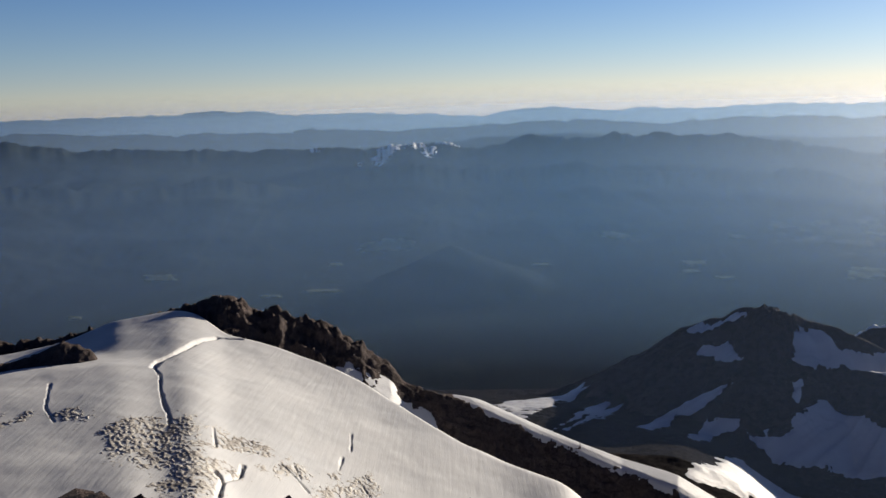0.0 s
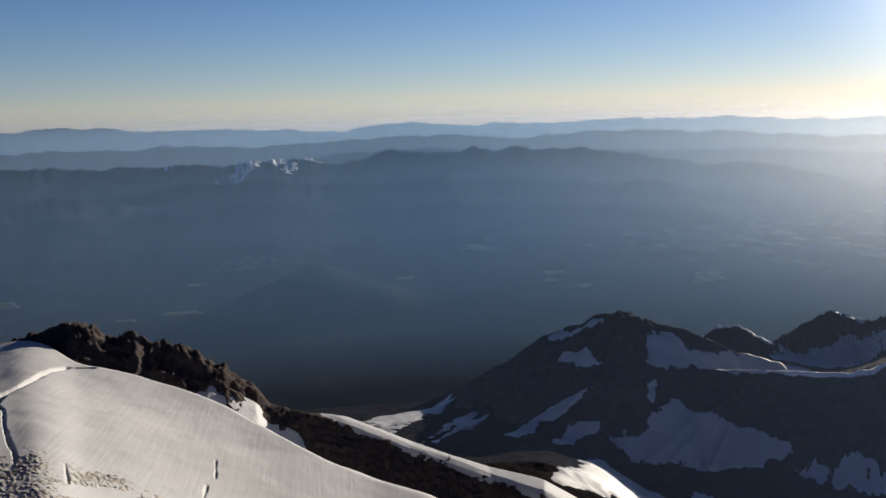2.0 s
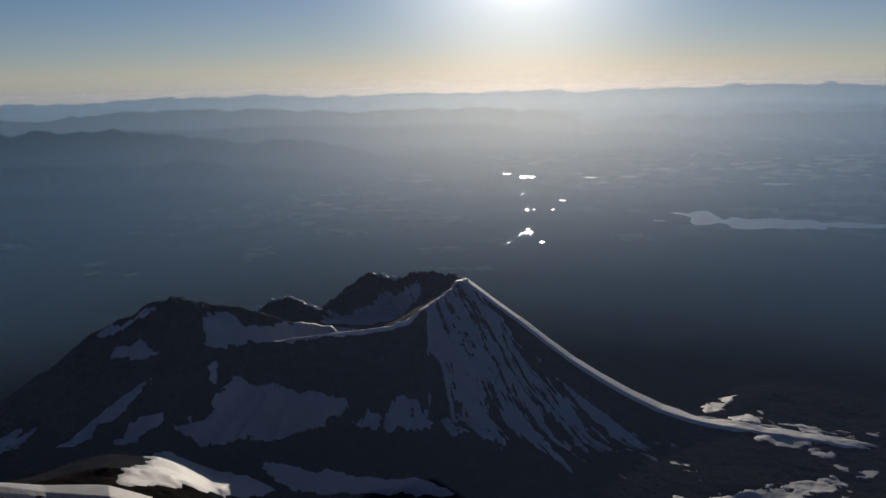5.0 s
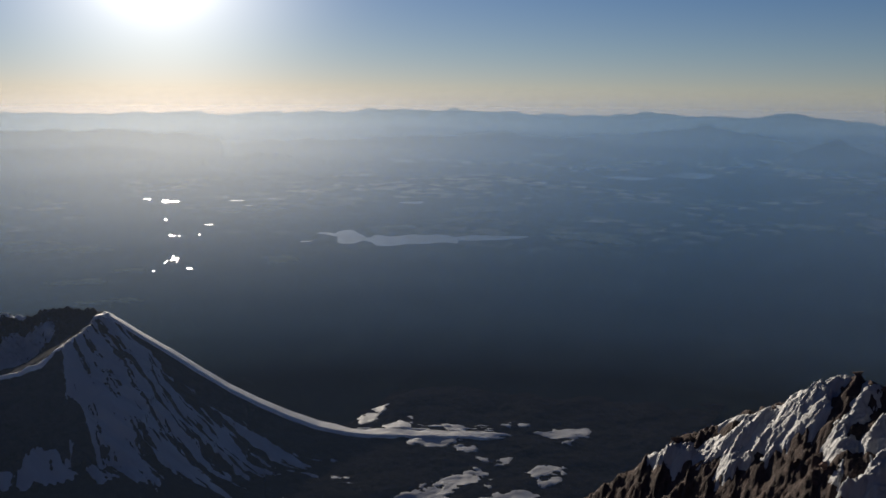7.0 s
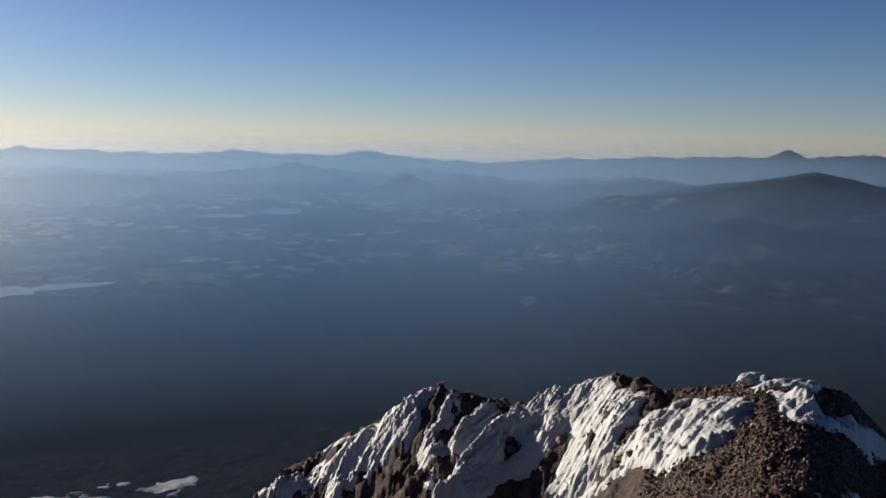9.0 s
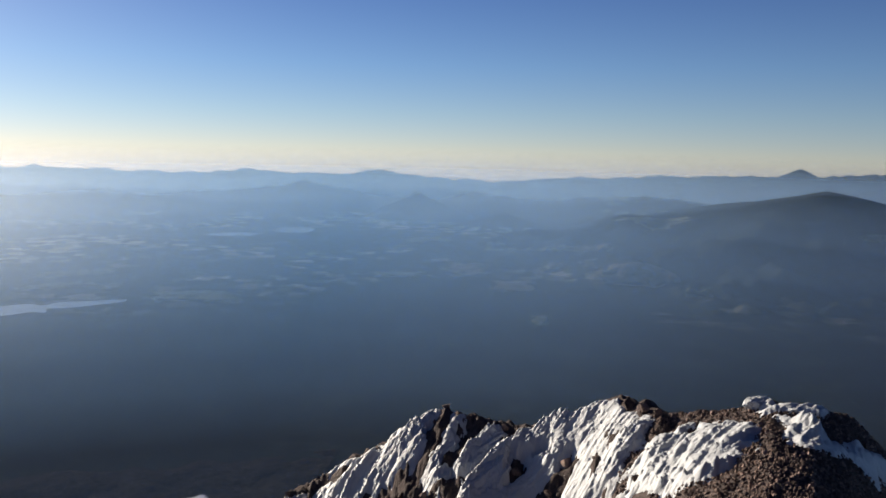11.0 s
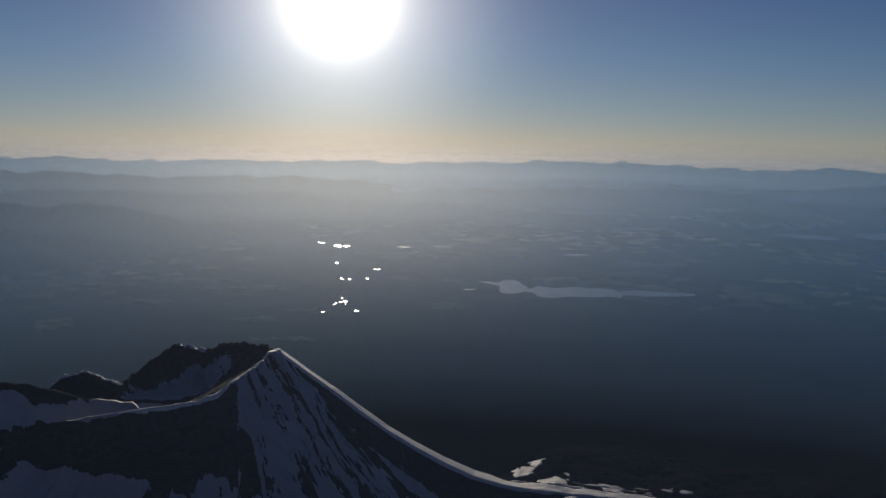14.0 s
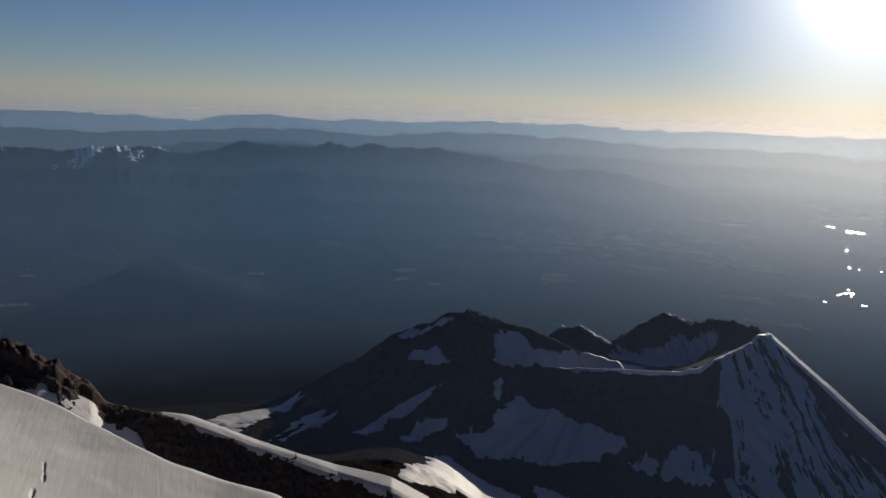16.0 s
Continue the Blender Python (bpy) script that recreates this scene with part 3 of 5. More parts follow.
land_patch("pond", ((1288, 978), (1301, 978), (1302, 970), (1310, 967), (1306, 958), (1292, 961), (1288, 970)), WATER, "small pond glinting in low evening sun", "pond", "lakes in the valley", True, 0.8)
land_patch("pond", ((1831, 1082), (1868, 1080), (1865, 1058), (1888, 1052), (1873, 1028), (1836, 1037), (1828, 1060)), WATER, "small pond glinting in low evening sun", "pond", "lakes in the valley", True, 0.8)
land_patch("pond", ((1568, 1681), (1579, 1683), (1579, 1674), (1585, 1673), (1581, 1662), (1570, 1663), (1568, 1673)), WATER, "small pond glinting in low evening sun", "pond", "lakes in the valley", True, 0.8)
land_patch("pond", ((1350, 1386), (1356, 1390), (1354, 1386), (1357, 1387), (1353, 1381), (1347, 1379), (1348, 1382)), WATER, "small pond glinting in low evening sun", "pond", "lakes in the valley", True, 0.8)
land_patch("pond", ((964, 1023), (968, 1025), (967, 1022), (969, 1022), (967, 1019), (964, 1018), (963, 1021)), WATER, "small pond glinting in low evening sun", "pond", "lakes in the valley", True, 0.8)

land_patch("far_snowfield", ((-178, 2386), (-149, 2391), (-134, 2389), (-115, 2395), (-121, 2313), (-144, 2282), (-157, 2247), (-177, 2286)), FAR_SNOW, "distant snow patch on a forested mountain range", "snow", "far snow patches", False, 0.3, 0.3)
land_patch("far_snowfield", ((-200, 2320), (-177, 2290), (-161, 2224), (-182, 2231)), FAR_SNOW, "distant snow patch on a forested mountain range", "snow", "far snow patches", False, 0.3, 0.3)
land_patch("far_snowfield", ((-100, 2401), (-64, 2420), (-53, 2387), (-79, 2352)), FAR_SNOW, "distant snow patch on a forested mountain range", "snow", "far snow patches", False, 0.3, 0.3)
land_patch("far_snowfield", ((-53, 2380), (-28, 2388), (-22, 2341), (-43, 2306)), FAR_SNOW, "distant snow patch on a forested mountain range", "snow", "far snow patches", False, 0.3, 0.3)
land_patch("far_snowfield", ((-12, 2436), (23, 2446), (42, 2458), (15, 2421)), FAR_SNOW, "distant snow patch on a forested mountain range", "snow", "far snow patches", False, 0.3, 0.3)
land_patch("far_snowfield", ((-380, 2441), (-358, 2440), (-345, 2395), (-370, 2411)), FAR_SNOW, "distant snow patch on a forested mountain range", "snow", "far snow patches", False, 0.3, 0.3)
land_patch("far_snowfield", ((-228, 2277), (-216, 2274), (-218, 2229), (-227, 2235)), FAR_SNOW, "distant snow patch on a forested mountain range", "snow", "far snow patches", False, 0.3, 0.3)
land_patch("far_snowfield", ((-68, 2340), (-52, 2327), (-34, 2293), (-55, 2299)), FAR_SNOW, "distant snow patch on a forested mountain range", "snow", "far snow patches", False, 0.3, 0.3)

# ---- haze over the valley, as tinted sheets ----
def haze_material(density, rise, west, bright, white, glow):
    """A see-through sheet standing in for thin haze, denser near the plain and of another density to the west: lit from
    behind and in front, with a faint forward glow.
    """
    m = bpy.data.materials.new("haze")
    m.use_nodes = True
    t = m.node_tree
    t.nodes.clear()
    sep = node(t, "SeparateXYZ")
    link(t, (node(t, "TexCoord").outputs["Object"], sep.inputs[0]))
    foot = node(t, "MapRange")
    fade = node(t, "MapRange", interpolation_type="SMOOTHSTEP")
    for n, lo, hi in ((foot, PLAIN, PLAIN + rise), (fade, HAZE_TOP[0], HAZE_TOP[1])):
        n.inputs["From Min"].default_value, n.inputs["From Max"].default_value = lo, hi
        link(t, (sep.outputs["Z"], n.inputs["Value"]))
    turn = node(t, "Math", operation="ARCTAN2")
    side = node(t, "MapRange", interpolation_type="SMOOTHSTEP")
    for key, v in (("From Min", radians(-6)), ("From Max", radians(56)), ("To Min", density * west), ("To Max", density)):
        side.inputs[key].default_value = v
    north = node(t, "MapRange", interpolation_type="SMOOTHSTEP")        # clearer air round the dark mountain to the north
    for key, v in (("From Min", radians(92)), ("From Max", radians(114)), ("To Min", 1.0), ("To Max", 0.6 if glow > 0.75 else 1.0)):
        north.inputs[key].default_value = v
    local = node(t, "Math", operation="MULTIPLY")
    mul = node(t, "Math", operation="MULTIPLY")
    amount = node(t, "Math", operation="MULTIPLY")
    link(t, (turn.outputs[0], north.inputs["Value"]), (side.outputs[0], local.inputs[0]), (north.outputs[0], local.inputs[1]))
    link(t, (sep.outputs["X"], turn.inputs[0]), (sep.outputs["Y"], turn.inputs[1]), (turn.outputs[0], side.inputs["Value"]),
         (foot.outputs[0], mul.inputs[0]), (fade.outputs[0], mul.inputs[1]), (mul.outputs[0], amount.inputs[0]), (local.outputs[0], amount.inputs[1]))
    clear = node(t, "BsdfTransparent")
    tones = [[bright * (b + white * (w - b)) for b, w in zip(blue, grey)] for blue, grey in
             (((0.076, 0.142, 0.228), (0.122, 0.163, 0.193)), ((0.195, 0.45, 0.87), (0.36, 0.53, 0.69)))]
    if rise < 25:      # the nearest ring: its own dusky tone lifts the darks of the mountain behind
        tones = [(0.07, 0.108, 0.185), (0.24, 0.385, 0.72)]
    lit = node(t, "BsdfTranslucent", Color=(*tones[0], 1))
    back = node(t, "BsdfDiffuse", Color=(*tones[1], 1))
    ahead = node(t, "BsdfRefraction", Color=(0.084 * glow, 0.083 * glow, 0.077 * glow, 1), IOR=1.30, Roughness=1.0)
    add = node(t, "AddShader")
    total = node(t, "AddShader")
    mix = node(t, "MixShader")
    out = node(t, "OutputMaterial")
    link(t, (amount.outputs[0], mix.inputs[0]), (clear.outputs[0], mix.inputs[1]), (lit.outputs[0], add.inputs[0]), (back.outputs[0], add.inputs[1]),
         (add.outputs[0], total.inputs[0]), (ahead.outputs[0], total.inputs[1]), (total.outputs[0], mix.inputs[2]), (mix.outputs[0], out.inputs["Surface"]))
    return m


HAZE_TOP = (-10.0, -150.0)
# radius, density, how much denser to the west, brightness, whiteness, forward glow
# scattered light is put into the rings' colours, brighter and whiter farther out
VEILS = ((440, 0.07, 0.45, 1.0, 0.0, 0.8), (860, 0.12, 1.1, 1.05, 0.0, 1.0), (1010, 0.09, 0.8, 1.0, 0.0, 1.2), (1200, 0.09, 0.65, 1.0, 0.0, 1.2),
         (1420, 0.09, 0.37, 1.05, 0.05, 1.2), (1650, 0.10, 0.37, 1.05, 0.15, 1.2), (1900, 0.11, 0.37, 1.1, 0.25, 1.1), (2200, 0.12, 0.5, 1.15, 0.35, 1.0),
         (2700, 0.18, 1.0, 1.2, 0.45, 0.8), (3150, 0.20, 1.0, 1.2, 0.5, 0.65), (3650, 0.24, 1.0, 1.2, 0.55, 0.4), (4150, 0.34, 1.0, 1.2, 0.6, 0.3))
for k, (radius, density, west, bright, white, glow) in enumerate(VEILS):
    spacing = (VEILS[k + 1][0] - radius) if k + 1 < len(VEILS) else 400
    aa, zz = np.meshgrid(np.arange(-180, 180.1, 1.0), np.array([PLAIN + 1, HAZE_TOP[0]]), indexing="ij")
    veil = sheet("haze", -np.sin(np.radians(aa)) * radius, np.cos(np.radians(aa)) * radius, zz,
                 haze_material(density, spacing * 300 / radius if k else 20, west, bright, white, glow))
    tagged(veil, "tinted see-through ring sheet standing in for thin blue evening haze", "haze", kind="stuff")


# ---- the side summit with its crater ----
def ridge_lines(x, y, lines):
    """Greatest height over ridge lines of (bearing, distance, dip) points, with a slope for each side and a rounding of the top."""
    best = np.full(x.shape, -1e4)
    r = np.hypot(x, y)
    for front, back, brow, line in lines:
        pts = [(-math.sin(radians(a)) * r, math.cos(radians(a)) * r, -r * math.tan(radians(d))) for a, r, d in line]
        for k, ((x0, y0, z0), (x1, y1, z1)) in enumerate(zip(pts, pts[1:])):
            dx, dy = x1 - x0, y1 - y0
            beyond = np.maximum(((x - x1) * dx + (y - y1) * dy) / math.hypot(dx, dy), 0) if line is CRATER_LINES[0][3] and k == len(pts) - 2 else 0
            s = np.clip(((x - x0) * dx + (y - y0) * dy) / (dx * dx + dy * dy), 0, 1)
            px, py = x0 + s * dx, y0 + s * dy
            d = np.hypot(x - px, y - py)
            away = np.clip((r - np.hypot(px, py)) / (d + 0.01), -1, 1) * 0.5 + 0.5
            if line is RIGHT_RIDGE:
                top = np.where(away > 0.5, np.minimum(d, 10 + 0.8 * (k + s)), 0)
                best = np.maximum(best, z0 + s * (z1 - z0) - 0.12 * top - np.where(away > 0.5, back, front) * (d - top))
            else:
                best = np.maximum(best, z0 + s * (z1 - z0) - (front + (back - front) * away) * (np.sqrt(d * d + brow * brow) - brow) - 1.2 * beyond)
    return best


RIGHT_RIDGE = ((-40.47, 718, 14.53), (-42.03, 714, 15.71), (-43.94, 710, 17.06), (-45.87, 705, 18.46), (-47.84, 701, 19.79), (-49.82, 697, 20.88), (-51.83, 693, 21.83), (-53.83, 689, 22.61), (-55.83, 684, 23.08), (-57.82, 682, 23.38), (-60.38, 682, 23.62), (-62.93, 682, 24.12), (-65.63, 682, 24.72))
CRATER_LINES = (
    (0.58, 1.0, 2, ((-2, 740, 21.4), (-6.4, 730, 20.9), (-8, 725, 20.35), (-10.3, 715, 19.4), (-12.5, 700, 18.0), (-14.7, 690, 16.85), (-15.8, 685, 16.1), (-17.9, 680, 15.35), (-19.5, 670, 14.7), (-20.7, 665, 14.55), (-21.7, 660, 14.3))),
    (0.55, 0.6, 0.4, ((-22.9, 648, 17.7), (-25.5, 640, 17.89), (-30.3, 635, 17.71), (-34.8, 650, 17.46), (-36.4, 665, 17.0), (-37.6, 680, 16.1), (-38.8, 700, 15.4), (-40.4, 720, 14.45))),
    (0.52, 1.2, 6, RIGHT_RIDGE),
    (0.8, 1.0, 2, ((-21.7, 660, 14.4), (-23.6, 668, 15.1), (-25.7, 675, 15.75), (-28.5, 682, 16.7), (-31, 690, 17.1))),
    (0.6, 2.0, 2, ((-26.3, 745, 15.8), (-27.1, 745, 15.21), (-28.4, 748, 15.0), (-30.5, 755, 16.0), (-31.9, 780, 15.3), (-33.5, 800, 13.9), (-34, 800, 13.75), (-35, 805, 13.83), (-35.7, 805, 14.1), (-36.9, 800, 13.8), (-39.2, 770, 13.98), (-40.5, 722, 14.4))),
)
CONE_X, CONE_Y = 372, 612


def long_ridge_distance(x, y):
    """Distance from the long ridge, and the place along it, counted in its corners."""
    best, part, behind = np.full(x.shape, 1e9), np.zeros(x.shape), np.zeros(x.shape, bool)
    pts = [(-math.sin(radians(a)) * r, math.cos(radians(a)) * r) for a, r, _ in RIGHT_RIDGE]
    for k, ((x0, y0), (x1, y1)) in enumerate(zip(pts, pts[1:])):
        dx, dy = x1 - x0, y1 - y0
        s = np.clip(((x - x0) * dx + (y - y0) * dy) / (dx * dx + dy * dy), 0, 1)
        d = np.hypot(x - x0 - s * dx, y - y0 - s * dy)
        nearer = d < best
        part = np.where(nearer, k + s, part)
        behind = np.where(nearer, np.hypot(x, y) > np.hypot(x0 + s * dx, y0 + s * dy), behind)
        best = np.minimum(best, d)
    return best, part, behind


def side_summit_height(x, y):
    away, part, behind = long_ridge_distance(x, y)
    calm = np.clip((away - np.where(behind, 15 + 1.2 * part, 2)) / 14, 0, 1)
    wx, wy = 3 * calm * fractal(x / 60, y / 60, 4, 41), 3 * calm * fractal(x / 60, y / 60, 4, 47)
    z = ridge_lines(x + wx, y + wy, CRATER_LINES)
    # nothing of the cone stands above the long ridge beside it
    line = np.array([-r * math.tan(radians(dip)) for _, r, dip in RIGHT_RIDGE])
    ridge_z = np.interp(part, np.arange(len(line)), line)
    flat = 10 + 0.8 * part
    lid = ridge_z - np.where(behind, 0.12 * np.minimum(away, flat) + 1.2 * np.maximum(away - flat, 0), 0.25 * away)
    z = np.where(part > 0.05, np.minimum(z, lid + 0.2), z)
    d = np.hypot(x - CONE_X, y - CONE_Y)
    z = np.where(d < 95, smax(z, -224 - 0.02 * d ** 1.2, 3), z)
    turn = np.arctan2(y - CONE_Y, x - CONE_X)
    gullies = fractal(turn * 14, d / 160, 3, 43, 0.6)
    z = z + 2.2 * calm * gullies * np.clip((d - 85) / 60, 0, 1)
    teeth = np.maximum(np.clip((np.hypot(x, y) - 735) / 20, 0, 1), np.clip(1.6 - np.hypot(x - 243, y - 614) / 18, 0, 1)) * (x < 490)
    z = z + 1.9 * teeth * (fractal(x / 7, y / 7, 3, 53, 0.65, True) - 0.6)
    return z + (0.6 * fractal(x / 14, y / 14, 5, 51, 0.55, True) - 0.5) * (0.15 + 0.85 * calm)


def flank_height(x, y):
    r, a = np.hypot(x, y), np.degrees(np.arctan2(-x, y))
    level, = table(((-140, -292), (-70, -291.5), (-60, -291), (-53, -289), (-48, -278), (-45, -266), (-40, -250), (-28, -246), (-24, -236), (-20, -212), (-16, -199), (20, -196)), a, 3.0)
    drop, = table(((-140, 0.015), (-60, 0.015), (-50, 0.1), (-40, 0.25), (20, 0.25)), a, 4.0)
    start, = table(((-140, 570), (-30, 570), (-22, 440), (20, 430)), a, 3.0)
    return level - np.where(a < -50, 0.008, 0.02) * (r - 480) - drop * np.maximum(r - start, 0) + 1.3 * fractal(x / 30, y / 30, 5, 57)


def crater_peak_height(x, y):
    z = smax(side_summit_height(x, y), flank_height(x, y), 5)
    r = np.hypot(x, y)
    return z - 0.0012 * np.maximum(r - 770, 0) ** 2


gx, gy = np.meshgrid(np.arange(-60, 860, 1.4), np.arange(120, 860, 1.4), indexing="ij")
gz = crater_peak_height(gx, gy)
low = np.clip((flank_height(gx, gy) - side_summit_height(gx, gy) + 12) / 12, 0, 1)
gz = gz - low * 0.3 * np.maximum(fractal(gx / 7, gy / 7, 3, 59, 0.7) + 0.3, 0)       # blocks and pits of the lava ground
side_summit = sheet("crater_peak", gx, gy, gz, FAR_ROCK, keep=gz > PLAIN - 5, smooth=False,
                    other=(LAVA, side_summit_height(gx, gy) + 6 * fractal(gx / 25, gy / 25, 4, 58) < flank_height(gx, gy) + 5 + 40 * ((gx > 0.95 * gy) & (np.hypot(gx, gy) > 712)) + 30 * (gx > 1.15 * gy)))
tagged(side_summit, "dark volcanic crater peak with shaded snowfields", "mountain", kind="structure")


# ---- snow lying on rock ----
def downhill_streaks(x, y, seed):
    d = np.hypot(x - 470, y - 645)
    turn = np.arctan2(y - 645, x - 470)
    return fractal(turn * 30 + 0.35 * smooth_noise(x / 22, y / 22, 9), d / 60, 5, seed, 0.68) + 0.3 * fractal(x / 7, y / 7, 4, seed + 7) + 0.3 * np.clip((d - 190) / 90, -0.4, 1) + 1.6 * np.clip((d - 240) / 50, 0, 1) + 0.3 * np.clip((430 - x) / 60, 0, 1)


def snow_patch(outline, ragged=2.5, streaks=0.0, step=1.1, thick=0.7, label="shaded blue-white snowfield lying on dark rock"):
    """A snow sheet inside an outline of plan places, thinning out to a ragged edge."""
    p = np.array(outline, float)
    lo, hi = p.min(0) - 12, p.max(0) + 12
    x, y = np.meshgrid(np.arange(lo[0], hi[0], step), np.arange(lo[1], hi[1], step), indexing="ij")
    depth = inside_distance(x, y, outline) + ragged * fractal(x / 9, y / 9, 5, 83, 0.6)
    if streaks:
        depth = np.minimum(depth, 6) - streaks * np.maximum(downhill_streaks(x, y, 91) + 0.45, -0.6)
    lift = np.clip(depth * 0.22, -0.8, thick)
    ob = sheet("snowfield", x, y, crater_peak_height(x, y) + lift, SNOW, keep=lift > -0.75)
    return tagged(ob, label, "snow", group="snowfields on the crater peak")


def ridge_snow():
    """The smooth sunlit snow crest that runs down the long ridge."""
    x, y = np.meshgrid(np.arange(440, 700, 0.9), np.arange(250, 570, 0.9), indexing="ij")
    best, part, behind = long_ridge_distance(x, y)
    best = np.where(behind, best, 5.0 * best)
    width = 14 + 1.0 * part - 1.5 * np.clip(part - 6.5, 0, 7)
    depth = width - best + (0.5 + 3.0 * np.clip(part - 6.0, 0, 3)) * fractal((x + 0.4 * y) / 5, y / 30, 4, 93)
    lift = np.clip(0.25 * depth, -0.8, 1.0)
    ob = sheet("snow_crest", x, y, crater_peak_height(x, y) + lift, SUNLIT_SNOW, keep=lift > -0.75)
    return tagged(ob, "narrow sunlit snow crest along a volcanic ridge", "snow", group="snowfields on the crater peak")


ridge_snow()


def rim_snow(line, width, seed):
    """A thin edge of snow that catches the sun along a stretch of the crater rim."""
    pts = [(-math.sin(radians(a)) * r, math.cos(radians(a)) * r) for a, r, _ in line]
    lo, hi = np.min(pts, 0) - 8, np.max(pts, 0) + 8
    x, y = np.meshgrid(np.arange(lo[0], hi[0], 0.7), np.arange(lo[1], hi[1], 0.7), indexing="ij")
    best = np.full(x.shape, 1e9)
    for (x0, y0), (x1, y1) in zip(pts, pts[1:]):
        s = np.clip(((x - x0) * (x1 - x0) + (y - y0) * (y1 - y0)) / ((x1 - x0) ** 2 + (y1 - y0) ** 2), 0, 1)
        best = np.minimum(best, np.hypot(x - x0 - s * (x1 - x0), y - y0 - s * (y1 - y0)))
    lift = np.clip(0.5 * (width - best + 1.6 * fractal(x / 9, y / 9, 4, seed)), -0.8, 0.5)
    ob = sheet("snow_edge", x, y, crater_peak_height(x, y) + lift, SUNLIT_SNOW, keep=lift > -0.6)
    return tagged(ob, "thin sunlit snow edge along a dark crater rim", "snow", group="snowfields on the crater peak")


rim_snow(CRATER_LINES[1][3][2:7], 2.2, 161)
rim_snow(CRATER_LINES[4][3][:4], 2.0, 163)
rim_snow(CRATER_LINES[4][3][6:9], 1.2, 167)


snow_patch(((596, 341), (610, 331), (616, 305), (600, 302), (582, 313), (578, 329)), 3.5, 0, 0.8, 0.15, "small sunlit snow patch on dark flat lava")
snow_patch(((614, 406), (630, 403), (626, 391), (611, 385), (604, 395)), 3.5, 0, 0.8, 0.15, "small sunlit snow patch on dark flat lava")
snow_patch(((604, 370), (622, 366), (622, 355), (607, 351), (596, 363)), 3.5, 0, 0.8, 0.15, "small sunlit snow patch on dark flat lava")
snow_patch(((652, 248), (667, 240), (688, 215), (671, 207), (650, 224), (647, 241)), 3.5, 0, 0.8, 0.15, "small sunlit snow patch on dark flat lava")
snow_patch(((587, 258), (595, 247), (584, 242), (580, 250)), 3.5, 0, 0.8, 0.15, "small sunlit snow patch on dark flat lava")
snow_patch(((575, 228), (592, 219), (595, 203), (581, 204), (566, 217)), 3.5, 0, 0.8, 0.15, "small sunlit snow patch on dark flat lava")
snow_patch(((564, 212), (575, 204), (568, 197), (558, 204)), 3.5, 0, 0.8, 0.15, "small sunlit snow patch on dark flat lava")
snow_patch(((633, 327), (636, 311), (625, 300), (621, 313)), 3.5, 0, 0.8, 0.15, "small sunlit snow patch on dark flat lava")
snow_patch(((596, 295), (599, 282), (585, 282), (583, 293)), 3.5, 0, 0.8, 0.15, "small sunlit snow patch on dark flat lava")
snow_patch(((581, 272), (588, 264), (575, 263)), 3.5, 0, 0.8, 0.15, "small sunlit snow patch on dark flat lava")
snow_patch(((636, 371), (639, 361), (632, 360)), 3.5, 0, 0.8, 0.15, "small sunlit snow patch on dark flat lava")
snow_patch(((643, 406), (654, 400), (636, 394)), 3.5, 0, 0.8, 0.15, "small sunlit snow patch on dark flat lava")
snow_patch(((631, 455), (629, 434), (622, 432)), 3.5, 0, 0.8, 0.15, "small sunlit snow patch on dark flat lava")
snow_patch(((688, 541), (680, 518), (655, 502)), 3.5, 0, 0.8, 0.15, "small sunlit snow patch on dark flat lava")
snow_patch(((677, 556), (687, 548), (686, 549)), 3.5, 0, 0.8, 0.15, "small sunlit snow patch on dark flat lava")
snow_patch(((706, 524), (710, 519), (706, 518)), 3.5, 0, 0.8, 0.15, "small sunlit snow patch on dark flat lava")
snow_patch(((654, 283), (666, 261), (657, 264)), 3.5, 0, 0.8, 0.15, "small sunlit snow patch on dark flat lava")
snow_patch(((538, 245), (540, 237), (528, 238)), 3.5, 0, 0.8, 0.15, "small sunlit snow patch on dark flat lava")
snow_patch(((517, 241), (542, 219), (545, 204), (526, 204), (502, 229)), 3.5, 0, 0.8, 0.15, "small sunlit snow patch on dark flat lava")
snow_patch(((643, 226), (652, 216), (642, 216)), 3.5, 0, 0.8, 0.15, "small sunlit snow patch on dark flat lava")
snow_patch(((247, 548), (260, 546), (272, 531), (284, 511), (295, 500), (307, 492), (296, 483), (282, 484), (259, 489), (239, 499), (217, 501), (202, 507), (194, 516), (194, 527), (202, 525), (207, 532), (205, 523), (214, 521), (228, 533), (240, 542)))
snow_patch(((252, 603), (268, 606), (278, 602), (281, 597), (296, 595), (323, 597), (368, 629), (379, 616), (388, 600), (319, 546), (301, 558), (281, 581), (262, 578), (246, 573), (240, 576), (245, 592)))
snow_patch(((390, 651), (406, 640), (428, 635), (441, 641), (454, 636), (469, 631), (472, 620), (458, 607), (448, 611), (426, 603), (406, 605), (387, 623), (371, 633)))
snow_patch(((197, 617), (204, 609), (208, 589), (206, 580), (198, 588), (191, 603), (185, 616), (190, 618)), 2.0)
snow_patch(((193, 562), (182, 568), (170, 570), (159, 566), (156, 560), (161, 554), (172, 555), (185, 555)), 1.5)
snow_patch(((192, 537), (178, 540), (166, 539), (145, 500), (148, 494), (172, 527), (187, 532)), 1.5)
snow_patch(((346, 480), (354, 472), (358, 460), (350, 445), (332, 444), (323, 454), (314, 450), (305, 460), (298, 473), (313, 479), (327, 476), (337, 481)), 1.5, 4.0)
